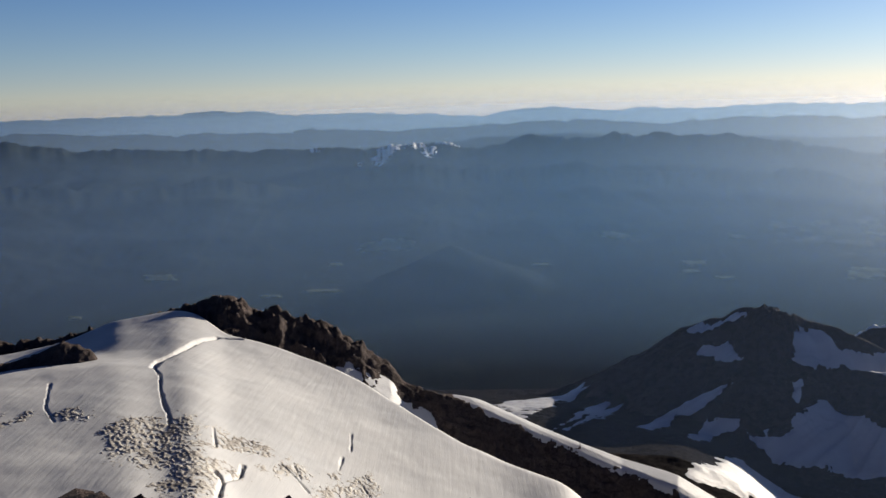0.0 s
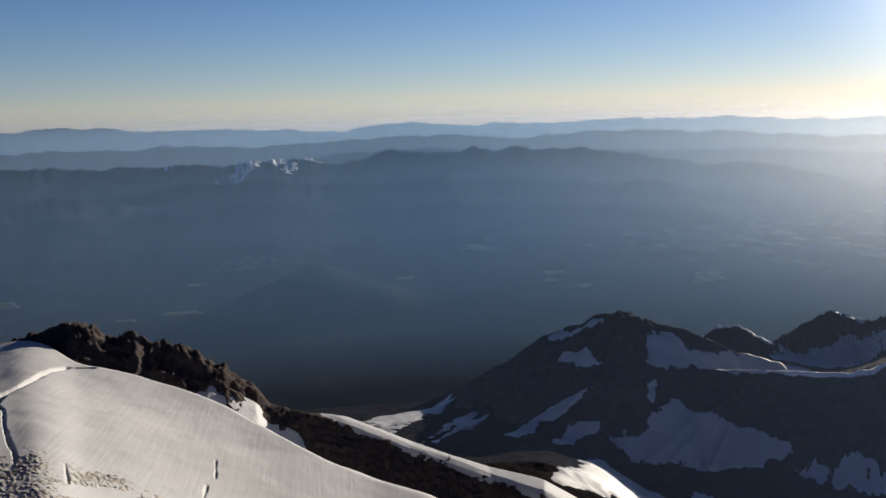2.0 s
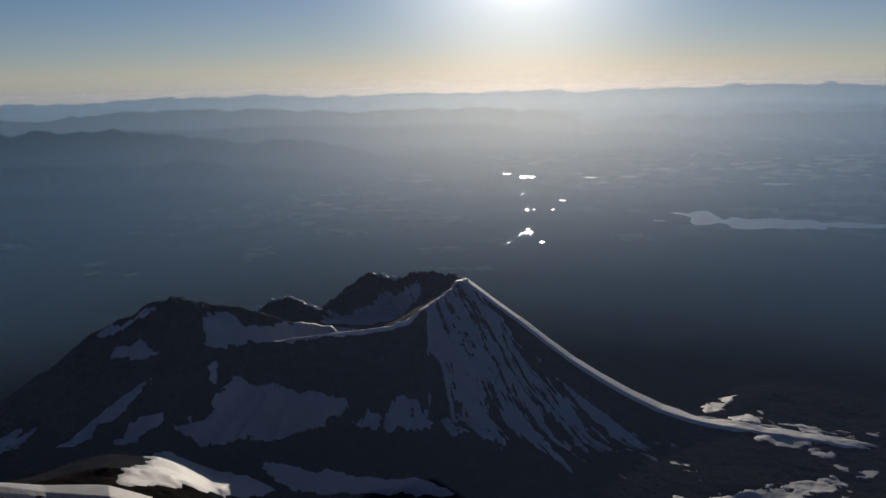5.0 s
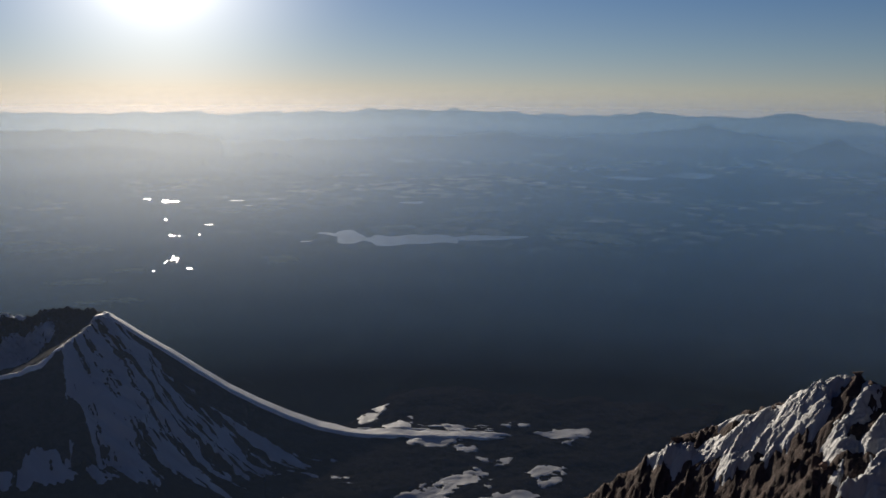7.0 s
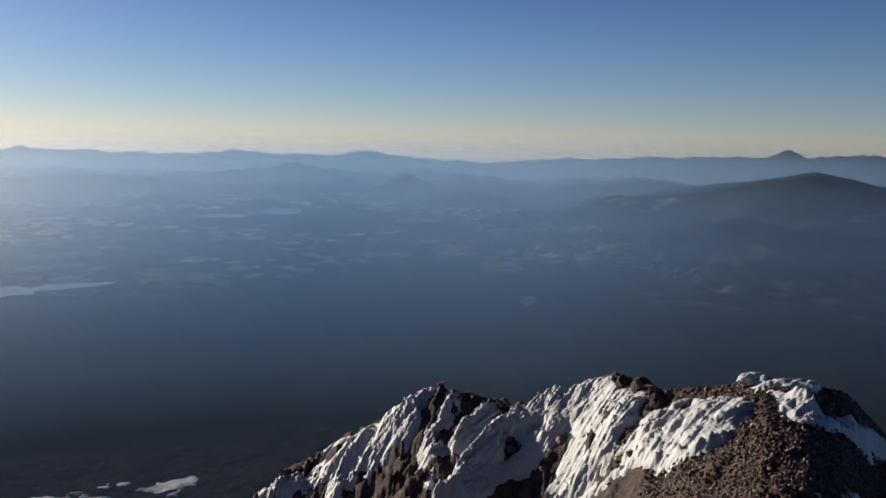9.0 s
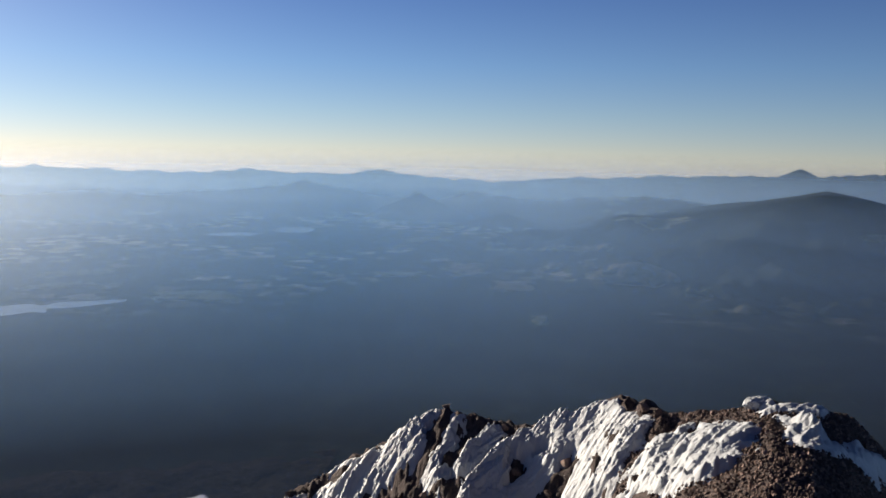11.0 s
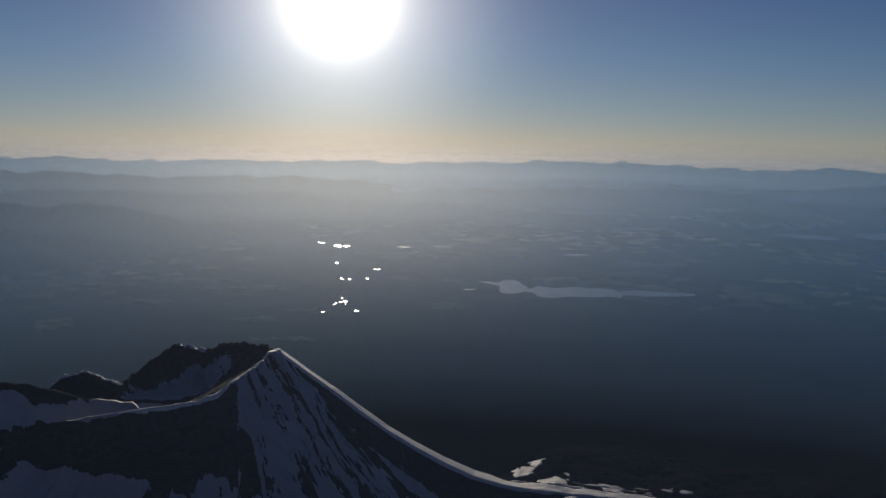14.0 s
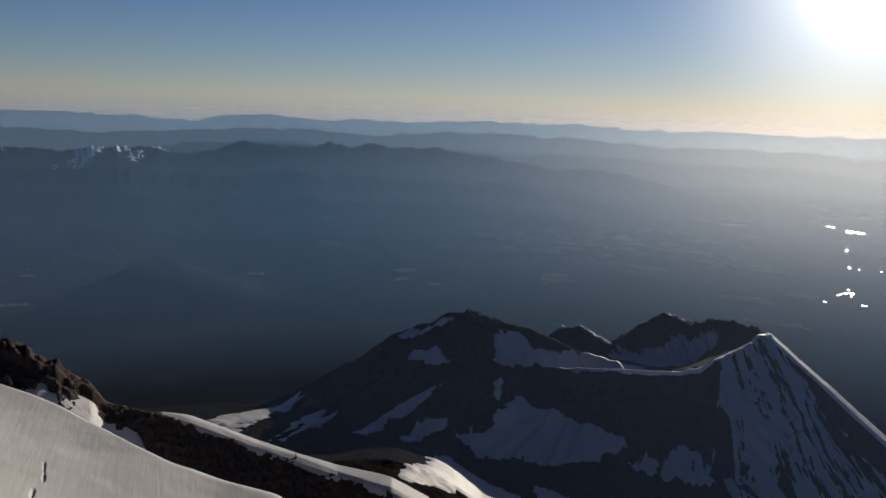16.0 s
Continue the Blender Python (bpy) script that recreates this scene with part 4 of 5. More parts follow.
snow_patch(((221, 454), (232, 451), (244, 435), (256, 420), (262, 406), (271, 403), (289, 389), (294, 372), (294, 358), (254, 393), (219, 419), (216, 430), (216, 446)))
snow_patch(((167, 487), (179, 497), (188, 480), (198, 462), (203, 437), (211, 421), (116, 399), (125, 415), (137, 430)), 2.5, 0, 1.1, 0.7, "half sunlit snowfield on a flat saddle")
snow_patch(((187, 653), (198, 651), (208, 630), (223, 626), (223, 620), (212, 621), (200, 632), (194, 640)), 1.5, 0, 0.8, 0.7, "sunlit snow along a rocky crest")
snow_patch(((234, 558), (240, 559), (237, 551), (232, 546), (230, 548)), 1.2)
snow_patch(((30, 637), (57, 695), (83, 713), (108, 695), (119, 680), (111, 676), (87, 650), (59, 577), (45, 555), (38, 596)), 1.5, 2.0)
snow_patch(((162, 614), (144, 619), (123, 618), (96, 584), (70, 521), (70, 478), (96, 543), (124, 598), (134, 607), (154, 614)), 1.5, 3.0)
snow_patch(((160, 567), (142, 563), (123, 537), (128, 519), (152, 557)), 1.2)
snow_patch(((424, 545), (467, 562), (477, 496), (488, 462), (509, 421), (529, 382), (550, 339), (540, 306), (483, 290), (416, 323), (322, 355), (319, 396), (348, 440), (353, 471), (381, 484), (388, 515)), 1.5, 7.0)
snow_patch(((429, 310), (445, 315), (458, 310), (486, 299), (498, 293), (514, 282), (534, 281), (556, 274), (571, 263), (557, 258), (551, 242), (532, 253), (520, 255), (503, 255), (495, 238)), 6.0, 2.0, 0.9, 0.12, "sunlit old snow on flat stony ground")
snow_patch(((160, 617), (138, 618), (106, 582), (70, 500), (69, 518), (107, 615), (135, 624)), 1.2, 1.5, 0.8, 0.4, "narrow snow streak in a gully of dark rock")
snow_patch(((31, 647), (64, 703), (100, 714), (123, 704), (116, 690), (95, 680), (69, 614), (43, 613)), 1.2, 1.5, 0.8, 0.4, "narrow snow streak in a gully of dark rock")
snow_patch(((128, 624), (98, 585), (62, 504), (60, 516), (101, 631)), 1.2, 1.5, 0.8, 0.4, "narrow snow streak in a gully of dark rock")
snow_patch(((120, 489), (111, 468), (104, 455), (110, 478)), 1.2, 1.5, 0.8, 0.4, "narrow snow streak in a gully of dark rock")

# ---- the glacier shoulder ----
ROCK_CREST = ((45, 440, 14.6), (28.5, 430, 14.5), (25.7, 425, 14.9), (23.7, 420, 14.6), (20.8, 415, 14.2), (19.6, 412, 14.0), (18.5, 410, 13.95), (16.9, 405, 13.8), (15.8, 402, 13.4), (15.1, 400, 13.25), (13.8, 400, 13.6), (12.6, 399, 14.4), (11.6, 398, 14.3), (10.6, 397, 14.9), (8.3, 395, 15.6), (6.1, 390, 16.95),
              (4.2, 388, 18.3), (3.4, 385, 19.4), (1.5, 380, 20.3), (-1.7, 378, 21.3), (-6.4, 372, 23.25), (-11.9, 362, 25.2), (-15.7, 352, 26.2), (-24, 340, 30))
DOME_CREST = ((45, 405, 15.2), (28, 400, 15.6), (25, 398, 15.4), (22, 396, 14.4), (18, 395, 14.05), (16.5, 386, 14.6), (15.1, 361, 15.9), (12.2, 349, 16.9), (9.2, 333, 18.2), (6.2, 315.5, 19.7), (3.9, 300.5, 21.1), (1.6, 285, 22.66), (-0.8, 274, 24), (-4, 266, 25.25), (-8, 257, 26.4), (-12, 245, 29.5), (-18, 229, 36), (-22, 221, 40))
SHOULDER = ((45, 300, 17.0), (27, 300, 16.9), (22, 300, 16.9), (18, 298, 18.3), (14, 294, 19.9), (8, 286, 23), (0, 270, 30), (-22, 260, 42))


def glacier_rock(a, r, x, y, rough=1.0):
    shelf = 7 * np.clip((1 - a) / 3, 0, 1) + 6 * np.clip((-9 - a) / 6, 0, 1)
    rc, = table([row[:2] for row in ROCK_CREST], a)
    z = crest(a, np.where(r > rc, np.maximum(r - shelf, rc), r), ROCK_CREST, 0.62, 0.8, 0.3, 1.0)
    jag = fractal(x / 9, y / 9, 5, 61, 0.6, True)
    return z - 1.7 + rough * ((0.5 + 1.0 * np.clip((a - 3) / 5, 0, 1)) * jag * 1.5 + 0.5 * fractal(x / 3.5, y / 3.5, 3, 65, 0.6, True))


def glacier_snow(a, r, x, y):
    tilt, = table(((-22, 0.06), (2, 0.03), (8, 0.0), (14, -0.05), (44, -0.05)), a, 10.0)
    fall, = table(((-22, 0.75), (5, 0.6), (13, 0.36), (44, 0.36)), a, 4.0)
    z = crest(a, r, DOME_CREST, tilt, fall, 2.6, 5.0)
    z = smax(z, crest(a, r, SHOULDER, -0.03, 0.25, 6.0, 5.0), 5.0)
    z = z + 0.8 * fractal(x / 38, y / 38, 4, 67, 0.4) + 0.03 * fractal(x / 5, y / 5, 3, 69)
    for line, depth, width in CREVASSES:
        best = np.full(x.shape, 1e9)
        for (x0, y0), (x1, y1) in zip(line, line[1:]):
            dx, dy = x1 - x0, y1 - y0
            s = np.clip(((x - x0) * dx + (y - y0) * dy) / (dx * dx + dy * dy), 0, 1)
            best = np.minimum(best, np.hypot(x - x0 - s * dx, y - y0 - s * dy))
        best = best + 0.2 * fractal(x / 3, y / 3, 3, 73)
        z = z - depth * np.clip(1.4 - best / width, 0, 1)
    return z


CREVASSES = (
    (((-87.6, 346.3), (-95.8, 342.1), (-99, 326.6), (-99.3, 315.2), (-100.4, 302.8), (-103.4, 292.8), (-101.7, 282)), 1.7, 1.2),
    (((-101.7, 282), (-95.5, 270.1), (-90.3, 254.2), (-85.3, 241.9), (-80.7, 232.1), (-78, 224.1)), 0.9, 0.4),
    (((-66.8, 227.1), (-62.3, 212.5)), 0.5, 0.3),
    (((-47.2, 220.3), (-43.1, 216.5), (-38.3, 210.5)), 0.5, 0.3),
    (((-44.1, 223.4), (-41.3, 216.6)), 0.5, 0.3),
    (((-32.7, 263), (-31.4, 249.3)), 0.5, 0.3),
    (((-33.3, 242.7), (-33.2, 233.9)), 0.5, 0.3),
    (((-127.4, 260.2), (-117.8, 236.2), (-109.4, 223.4)), 0.5, 0.3),
    (((-56.7, 219.3), (-53.7, 221.1)), 0.5, 0.3),
    (((-55.4, 192.7), (-53.4, 200.8), (-54.3, 207.8)), 1.3, 0.6),
    (((-53.4, 180.2), (-55.4, 192.7), (-58, 195.1)), 1.3, 0.6),
    (((-26.3, 228.7), (-23.5, 223.5)), 0.5, 0.3),
)
a, r, x, y = polar(np.arange(-22, 44.01, 0.1), np.concatenate([np.arange(130, 380, 0.7), np.arange(380, 520, 1.2)]))
rock_z = glacier_rock(a, r, x, y)
OUTCROP = ((45, 335, 15.1), (31, 335, 15.3), (28.5, 335, 15.7), (26.5, 333, 15.4), (25.5, 330, 15.05), (24.2, 327, 15.2), (23.4, 324, 15.9), (22.4, 320, 18), (15, 310, 24), (-22, 300, 40))
rock_z = np.maximum(rock_z, crest(a, r, OUTCROP, 0.45, 0.5, 0.3, 1.0) + 0.8 * fractal(x / 9, y / 9, 5, 63, 0.6, True) - 0.8)
tagged(sheet("glacier_rock_ridge", x, y, rock_z, RIDGE_ROCK), "dark jagged rock ridge above the glacier", "ridge", kind="structure")
ga, gr, gx, gy = polar(np.arange(-22, 44.01, 0.07), np.arange(130, 412, 0.8))
tagged(sheet("glacier", gx, gy, glacier_snow(ga, gr, gx, gy), GLACIER), "broad sunlit snow dome of a glacier with crevasses", "glacier", kind="structure")


def ice_field(outline):
    """Broken dirty ice standing out of the glacier."""
    p = np.array(outline, float)
    lo, hi = p.min(0) - 6, p.max(0) + 6
    x, y = np.meshgrid(np.arange(lo[0], hi[0], 0.32), np.arange(lo[1], hi[1], 0.32), indexing="ij")
    a, r = np.degrees(np.arctan2(-x, y)), np.hypot(x, y)
    turn = math.atan2(-p[:, 0].mean(), p[:, 1].mean()) + 0.3
    across, down = x * math.cos(turn) + y * math.sin(turn), y * math.cos(turn) - x * math.sin(turn)
    broken = fractal(across / 0.62 + 0.5 * smooth_noise(x / 5, y / 5, 135), down / 1.9, 4, 131, 0.65, True)
    depth = np.minimum(inside_distance(x, y, outline), 5) + 5.0 * fractal(x / 6, y / 10, 4, 133, 0.6)
    lift = np.clip(depth * 0.06, -0.9, 0.1) + 0.24 * (broken - 0.75)
    ob = sheet("ice_field", x, y, glacier_snow(a, r, x, y) + lift, DIRTY_ICE, keep=lift > -0.2)
    return tagged(ob, "broken grey-brown dirty ice between snow", "ice", group="ice fields of the glacier")


ice_field(((-111.2, 228.1), (-109, 231.1), (-100.5, 231.9), (-97.2, 224.9), (-100.6, 222.6), (-107.7, 223.7)))
ice_field(((-99.5, 216.2), (-95.2, 220.6), (-90.6, 229), (-78.6, 226), (-75.4, 231.3), (-71.6, 226.2), (-67.3, 215), (-63.5, 211.4), (-61.2, 203), (-58.7, 205.5), (-56.6, 192.3), (-56.4, 185.4), (-53.3, 176.6), (-58.1, 173), (-64.2, 180.4), (-72.2, 189.7), (-78.8, 196.3), (-86.5, 202), (-92.5, 209.8)))
ice_field(((-64.6, 215.8), (-63.3, 226.8), (-57.1, 226.4), (-55.4, 221.7), (-58.6, 213.6), (-61.5, 208.4)))
ice_field(((-49.2, 211.9), (-48, 223.1), (-44.5, 225.1), (-43.9, 217.1), (-45.9, 209.8)))
ice_field(((-33.9, 218.1), (-33.4, 231.1), (-30.1, 234.6), (-25.8, 232.1), (-22.3, 222.6), (-32, 211.6)))
ice_field(((-127.8, 229.9), (-124.8, 227.8), (-122.8, 223.2), (-124.8, 224.1)))
# snow on the far side of the ridge, a sunlit strip along its crest
rc, = table([row[:2] for row in ROCK_CREST], a)
lift = np.clip((r - rc - 1.0) * 0.25 + 0.3 * fractal(x / 14, y / 14, 4, 77) + 0.1 - 6 * np.clip((a + 0.2) / 2, 0, 1), -0.8, 0.6)
trough = np.clip((rc - 14 - r) * 0.2 + 0.5 * fractal(x / 14, y / 14, 4, 76) - 5 * np.clip((a - 7) / 2, 0, 1) - 5 * np.clip((1.5 - a) / 1.5, 0, 1), -0.8, 0.8)
lift = np.maximum(lift, trough)
smooth_z = glacier_rock(a, r, x, y, 0.0) + 1.5
tagged(sheet("ridge_snow", x, y, np.where(r > rc - 6, smooth_z, smooth_z + 0.2) + lift, SNOW, keep=(lift > -0.75) & (a > -18.3) & (r < rc + 40) & (r > rc - 70)), "narrow sunlit snow strip along a dark rock crest", "snow")

# ---- the summit under the camera and its ridge ----
NEAR_CREST = ((-60, 42, 34), (-70, 41.1, 29), (-76.4, 40.4, 24.3), (-78.5, 40.1, 22.9), (-80.4, 39.8, 22), (-82.3, 39.4, 20.7), (-84.7, 38.6, 19.7), (-87, 37.8, 18.3), (-88.9, 37.2, 17.5), (-92, 36, 17.8), (-95.2, 35, 18.1), (-97.8, 34.3, 17.4), (-101.1, 33.2, 16), (-103.4, 31.7, 16.2), (-104.5, 31, 16.6), (-108.7, 29, 15.8), (-110.7, 28.5, 15.1), (-113.4, 28, 15.2), (-115.3, 28.2, 15.5), (-117.7, 28.5, 17.5), (-135, 30, 20))


def near_height(x, y, bare=1.0):
    a, r = np.degrees(np.arctan2(-x, y)), np.hypot(x, y)
    front, = table(((-140, 0.02), (-112, 0.03), (-106, 0.12), (-102, 0.38), (-98, 0.63), (-90, 0.62), (-60, 0.6)), a, 3.0)
    z = crest(a, r, NEAR_CREST, front, 0.8, 0.8, 0.4)
    rc, = table([row[:2] for row in NEAR_CREST], a, 0.8)
    z = z - 0.06 * np.maximum(0, -104 - a) * np.clip((rc - r) / 3, 0, 1)         # the shoulder leans away from the sun
    ribs = fractal((x * 0.71 + y * 0.70) / 2.8, (x * 0.70 - y * 0.71) / 9, 3, 75, 0.5, True)
    face, = table(((-140, 0), (-106, 0), (-99, 1), (-60, 1)), a, 2.0)
    z = z + face * 0.10 * (ribs - 0.6)
    rubble = fractal(x / 1.1, y / 1.1, 5, 71, 0.62, True)
    blocks = fractal(x / 0.55, y / 0.55, 3, 72, 0.6, True)
    return z + bare * ((0.06 + 0.12 * face) * rubble + (0.015 + 0.05 * face) * blocks - 0.1)


a, r, x, y = polar(np.arange(-138, -62, 0.09), np.geomspace(9, 66, 430))
summit_ridge = sheet("summit_ridge", x, y, near_height(x, y), RED_ROCK)
tagged(summit_ridge, "red-brown stony summit ridge partly covered with rime", "ridge", kind="structure")

# wind-built ribs of rime that sweep down the face: line in plan, height, width to windward and to leeward
RIME_RIBS = (
    (((33.2, -5.88), (33.7, -4.63), (34.14, -2.41), (33.4, -1.25), (32.62, -0.4), (32.19, 0.74)), 0.42, 0.3, 1.5),
    (((37.41, 0.83), (37.09, 2.32), (37.16, 3.41), (36.61, 3.9), (35.96, 4.82)), 0.36, 0.28, 1),
    (((38.18, 2.53), (38.11, 3.55), (37.81, 4.56), (37.11, 4.98), (36.25, 5.16)), 0.22, 0.2, 0.5),
    (((38.53, 4.59), (38.2, 5.13), (37.64, 5.62)), 0.2, 0.2, 0.5),
    (((38.45, 6.62), (38.94, 7.93), (38.74, 8.7)), 0.2, 0.25, 0.8),
    (((35.56, -1.71), (34.79, -0.68), (33.88, 0.01), (32.67, 0.65)), 0.32, 0.28, 0.9),
    (((36.6, 0.06), (35.55, 0.64), (34.54, 1.19)), 0.15, 0.3, 0.8),
    (((29.67, -7.09), (29.99, -6.09), (29.24, -5.34), (29.41, -4.58), (29.49, -4.01)), 0.34, 0.35, 0.8),
    (((28.24, -7.72), (27.88, -6.54), (27.46, -5.75)), 0.24, 0.22, 0.6),
    (((26.49, -8.83), (26.63, -7.49), (27.06, -6.2), (27.64, -5.08)), 0.22, 0.2, 0.6),
    (((25.25, -9.03), (25.29, -7.65), (25.94, -6.48)), 0.2, 0.18, 0.5),
    (((24.11, -8.66), (24.15, -7.34), (26.56, -5.77)), 0.2, 0.16, 0.4),
    (((25.44, -10.01), (24.24, -10.55), (24.32, -12.66)), 0.2, 0.3, 0.6),
)


def rib_relief(x, y):
    """Height of the rime ribs, and how near each place is to a rib's brow."""
    best, brow = np.zeros(x.shape), np.zeros(x.shape)
    wx, wy = x + 0.11 * fractal(x / 0.6, y / 0.6, 4, 155, 0.7), y + 0.11 * fractal(x / 0.6, y / 0.6, 4, 157, 0.7)
    for line, height, left, right in RIME_RIBS:
        lengths = [math.dist(p, q) for p, q in zip(line, line[1:])]
        total, gone = sum(lengths), 0.0
        near, side, along = np.full(x.shape, 1e9), np.zeros(x.shape), np.zeros(x.shape)
        for (x0, y0), (x1, y1), length in zip(line, line[1:], lengths):
            dx, dy = x1 - x0, y1 - y0
            s = np.clip(((wx - x0) * dx + (wy - y0) * dy) / (length * length), 0, 1)
            d = np.hypot(wx - x0 - s * dx, wy - y0 - s * dy)
            closer = d < near
            side = np.where(closer, np.sign(dx * (wy - y0) - dy * (wx - x0)), side)
            along = np.where(closer, (gone + s * length) / total, along)
            near = np.minimum(near, d)
            gone += length
        lee = side * near          # positive on the leeward side
        form = np.where(lee < 0, np.clip(1 + lee / left, 0, 1) ** 1.3, np.exp(-(lee / right) ** 2))
        form = form * np.clip(along / 0.22, 0.15, 1) * (0.88 + 0.14 * smooth_noise(x / 0.9, y / 0.9, 159))
        best = np.maximum(best, height * form)
        brow = np.maximum(brow, np.clip(1 - near / (2.2 * left), 0, 1))
    return best, brow


def rime(outline, holes=(), ragged=0.16, thick=0.1):
    """Feathery rime snow plastered over the ridge inside an outline, with bare rock left in its holes."""
    p = np.array(outline, float)
    lo, hi = p.min(0) - 1.0, p.max(0) + 1.0
    x, y = np.meshgrid(np.arange(lo[0], hi[0], 0.04), np.arange(lo[1], hi[1], 0.04), indexing="ij")
    form, brow = rib_relief(x, y)
    flutes = fractal((x * 0.88 + y * 0.48) / 0.27, (y * 0.88 - x * 0.48) / 2.0, 4, 147, 0.6, True)
    lumps = fractal(x / 0.14, y / 0.14, 3, 143, 0.65, True)
    knobs = fractal(x / 0.42, y / 0.42, 3, 151, 0.6, True)
    depth = inside_distance(x, y, outline)
    for hole in holes:
        depth = np.minimum(depth, -inside_distance(x, y, hole))
    depth = np.minimum(depth, 1.0) + ragged * fractal(x / 0.7, y / 0.7, 5, 145, 0.65) + 0.05
    full = np.clip(depth * 3, 0, 1)
    lift = np.clip(depth * 0.6, -0.4, thick) - 0.08 + full * (1.45 * form + (0.022 + 0.03 * brow) * lumps + (0.008 + 0.016 * brow) * knobs + (0.042 + 0.02 * brow) * flutes)
    ob = sheet("rime_snow", x, y, near_height(x, y, 0.3) + 0.06 + lift, RIME, keep=lift > -0.3)
    return tagged(ob, "lumpy white rime snow plastered on red-brown rock", "snow", group="rime on the summit ridge")


rime(((39.52, 9.56), (39.54, 8.87), (39.16, 8.05), (38.51, 6.63), (38.83, 6.29), (38.1, 5.38), (38.27, 5.06), (38.52, 4.86), (38.58, 4.5), (38.5, 4.12), (38.63, 3.61), (38.3, 2.79), (37.82, 1.74), (37.37, 0.76), (36.73, 0.64), (36.74, 1.13), (35.9, 1.19), (35.79, 1.5), (35.41, 1.88), (35.52, 2.32), (35.75, 3.07), (35.76, 3.43), (36.13, 4.05), (36.13, 4.39), (35.84, 4.8), (37.23, 6.54)), (((36.97, 6.16), (37.63, 6.09), (37.34, 5.47), (36.46, 5.55)), ((36.49, 4.14), (36.31, 3.74), (35.94, 3.58), (36.12, 3.97)), ((38.7, 3.75), (38.3, 2.8), (37.97, 3.15), (38.15, 3.82)), ))
rime(((39.46, 6.58), (39.37, 5.97), (39.25, 5.27), (38.7, 4.67), (38.79, 5.21), (39.07, 5.92)))
rime(((36.96, 0.07), (36.24, -0.36), (35.48, -0.08), (34.72, 0.5), (34.04, 0.13), (32.67, 0.65), (32.75, 0.94), (33.47, 0.79), (34, 1.16), (34.69, 1.36), (35.32, 1.11), (35.55, 0.64), (36.22, 0.3)))
rime(((35.66, -1.71), (34.78, -1.97), (34.38, -2.07), (34.35, -2.53), (34.34, -3.57), (34.19, -4.12), (33.61, -4.84), (33.36, -5.68), (32.57, -6.31), (31.3, -6.37), (30.81, -6.56), (29.74, -7.1), (29.2, -6.61), (28.83, -6.17), (28.43, -5.83), (28.22, -5.34), (28.63, -4.85), (28.84, -4.32), (29.99, -3.36), (30.43, -3.9), (30.88, -4.04), (31.13, -4.37), (31.54, -3.58), (31.48, -2.94), (31.48, -2.52), (31.27, -2.08), (31.12, -1.23), (32.19, 0.85), (32.44, 0.2), (32.78, -0.06), (33.4, -0.23), (34.04, 0.13), (34.6, -0.28), (35.01, -0.8)), (((33.31, -2.17), (33.15, -2.75), (32.62, -2.57), (32.31, -2.18)), ((31.72, -4.08), (32.04, -4.5), (31.46, -4.61), (31.37, -4.29)), ((33.09, -3.32), (33.05, -3.69), (32.53, -3.74), (32.83, -3.35)), ((30.78, -4.99), (30.6, -5.22), (30.29, -5.13)), ((33.48, -0.3), (33.5, -0.53), (33.18, -0.44)), ))
rime(((28.53, -4.48), (28.07, -5.14), (27.05, -5.77), (28.17, -5.78), (28.26, -6.07), (28.59, -6.68), (28.8, -7.19), (28.47, -7.96), (26.61, -9.04), (25.44, -9.17), (24.75, -8.79), (24.73, -8.54), (24.23, -8.69), (24.04, -8.09), (23.93, -7.43), (24.57, -6.9), (24.75, -6.7), (25.35, -6.36), (26.21, -6.04), (27.03, -5.5), (27.48, -5.05), (27.84, -4.75)), (((27.93, -5.79), (27.58, -6.42), (27.02, -5.99)), ((27.88, -7.68), (28.01, -8.11), (27.67, -7.97)), ))
rime(((27.4, -9.55), (27.28, -9.67), (26.86, -10.06), (26.42, -10.09), (26.3, -10.66), (25.85, -11.17), (25.45, -11.19), (25.78, -10.47), (26.27, -9.7)))
rime(((25.66, -9.83), (25.03, -10.69), (24.07, -10.65), (24.14, -11.51), (24.71, -12.47), (24.68, -12.97), (24.23, -13.29), (23.67, -13.03), (24.06, -12.68), (23.77, -11.89), (23.47, -10.9), (23.57, -10.29), (23.71, -10.02), (24.76, -9.93)))
rime(((19.6, -8.74), (19.86, -9.19), (19.66, -9.13), (19.45, -8.77)))
rime(((20.4, -9.87), (21.1, -10.53), (20.43, -10.07)))


def stone_mesh(name, seed, flat=0.7):
    """An angular broken stone about one metre across."""
    bm = bmesh.new()
    bmesh.ops.create_icosphere(bm, subdivisions=2, radius=0.5)
    rng = random.Random(seed)
    cuts = [(Vector((rng.gauss(0, 1), rng.gauss(0, 1), rng.gauss(0, 1))).normalized(), rng.uniform(0.16, 0.36)) for _ in range(13)]
    for v in bm.verts:
        for n, d in cuts:
            over = v.co.dot(n) - d
            if over > 0:
                v.co -= n * over
        v.co += 0.03 * noise.noise_vector(v.co * 4 + Vector((seed, 0, 0)))
        v.co.z *= flat
    me = bpy.data.meshes.new(name)
    bm.to_mesh(me)
    bm.free()
    me.materials.append(STONE)
    return me


STONES = [stone_mesh("stone", k, 0.55 + 0.05 * (k % 5)) for k in range(8)]
BOULDERS = [stone_mesh("boulder", 40 + k, 0.85) for k in range(5)]


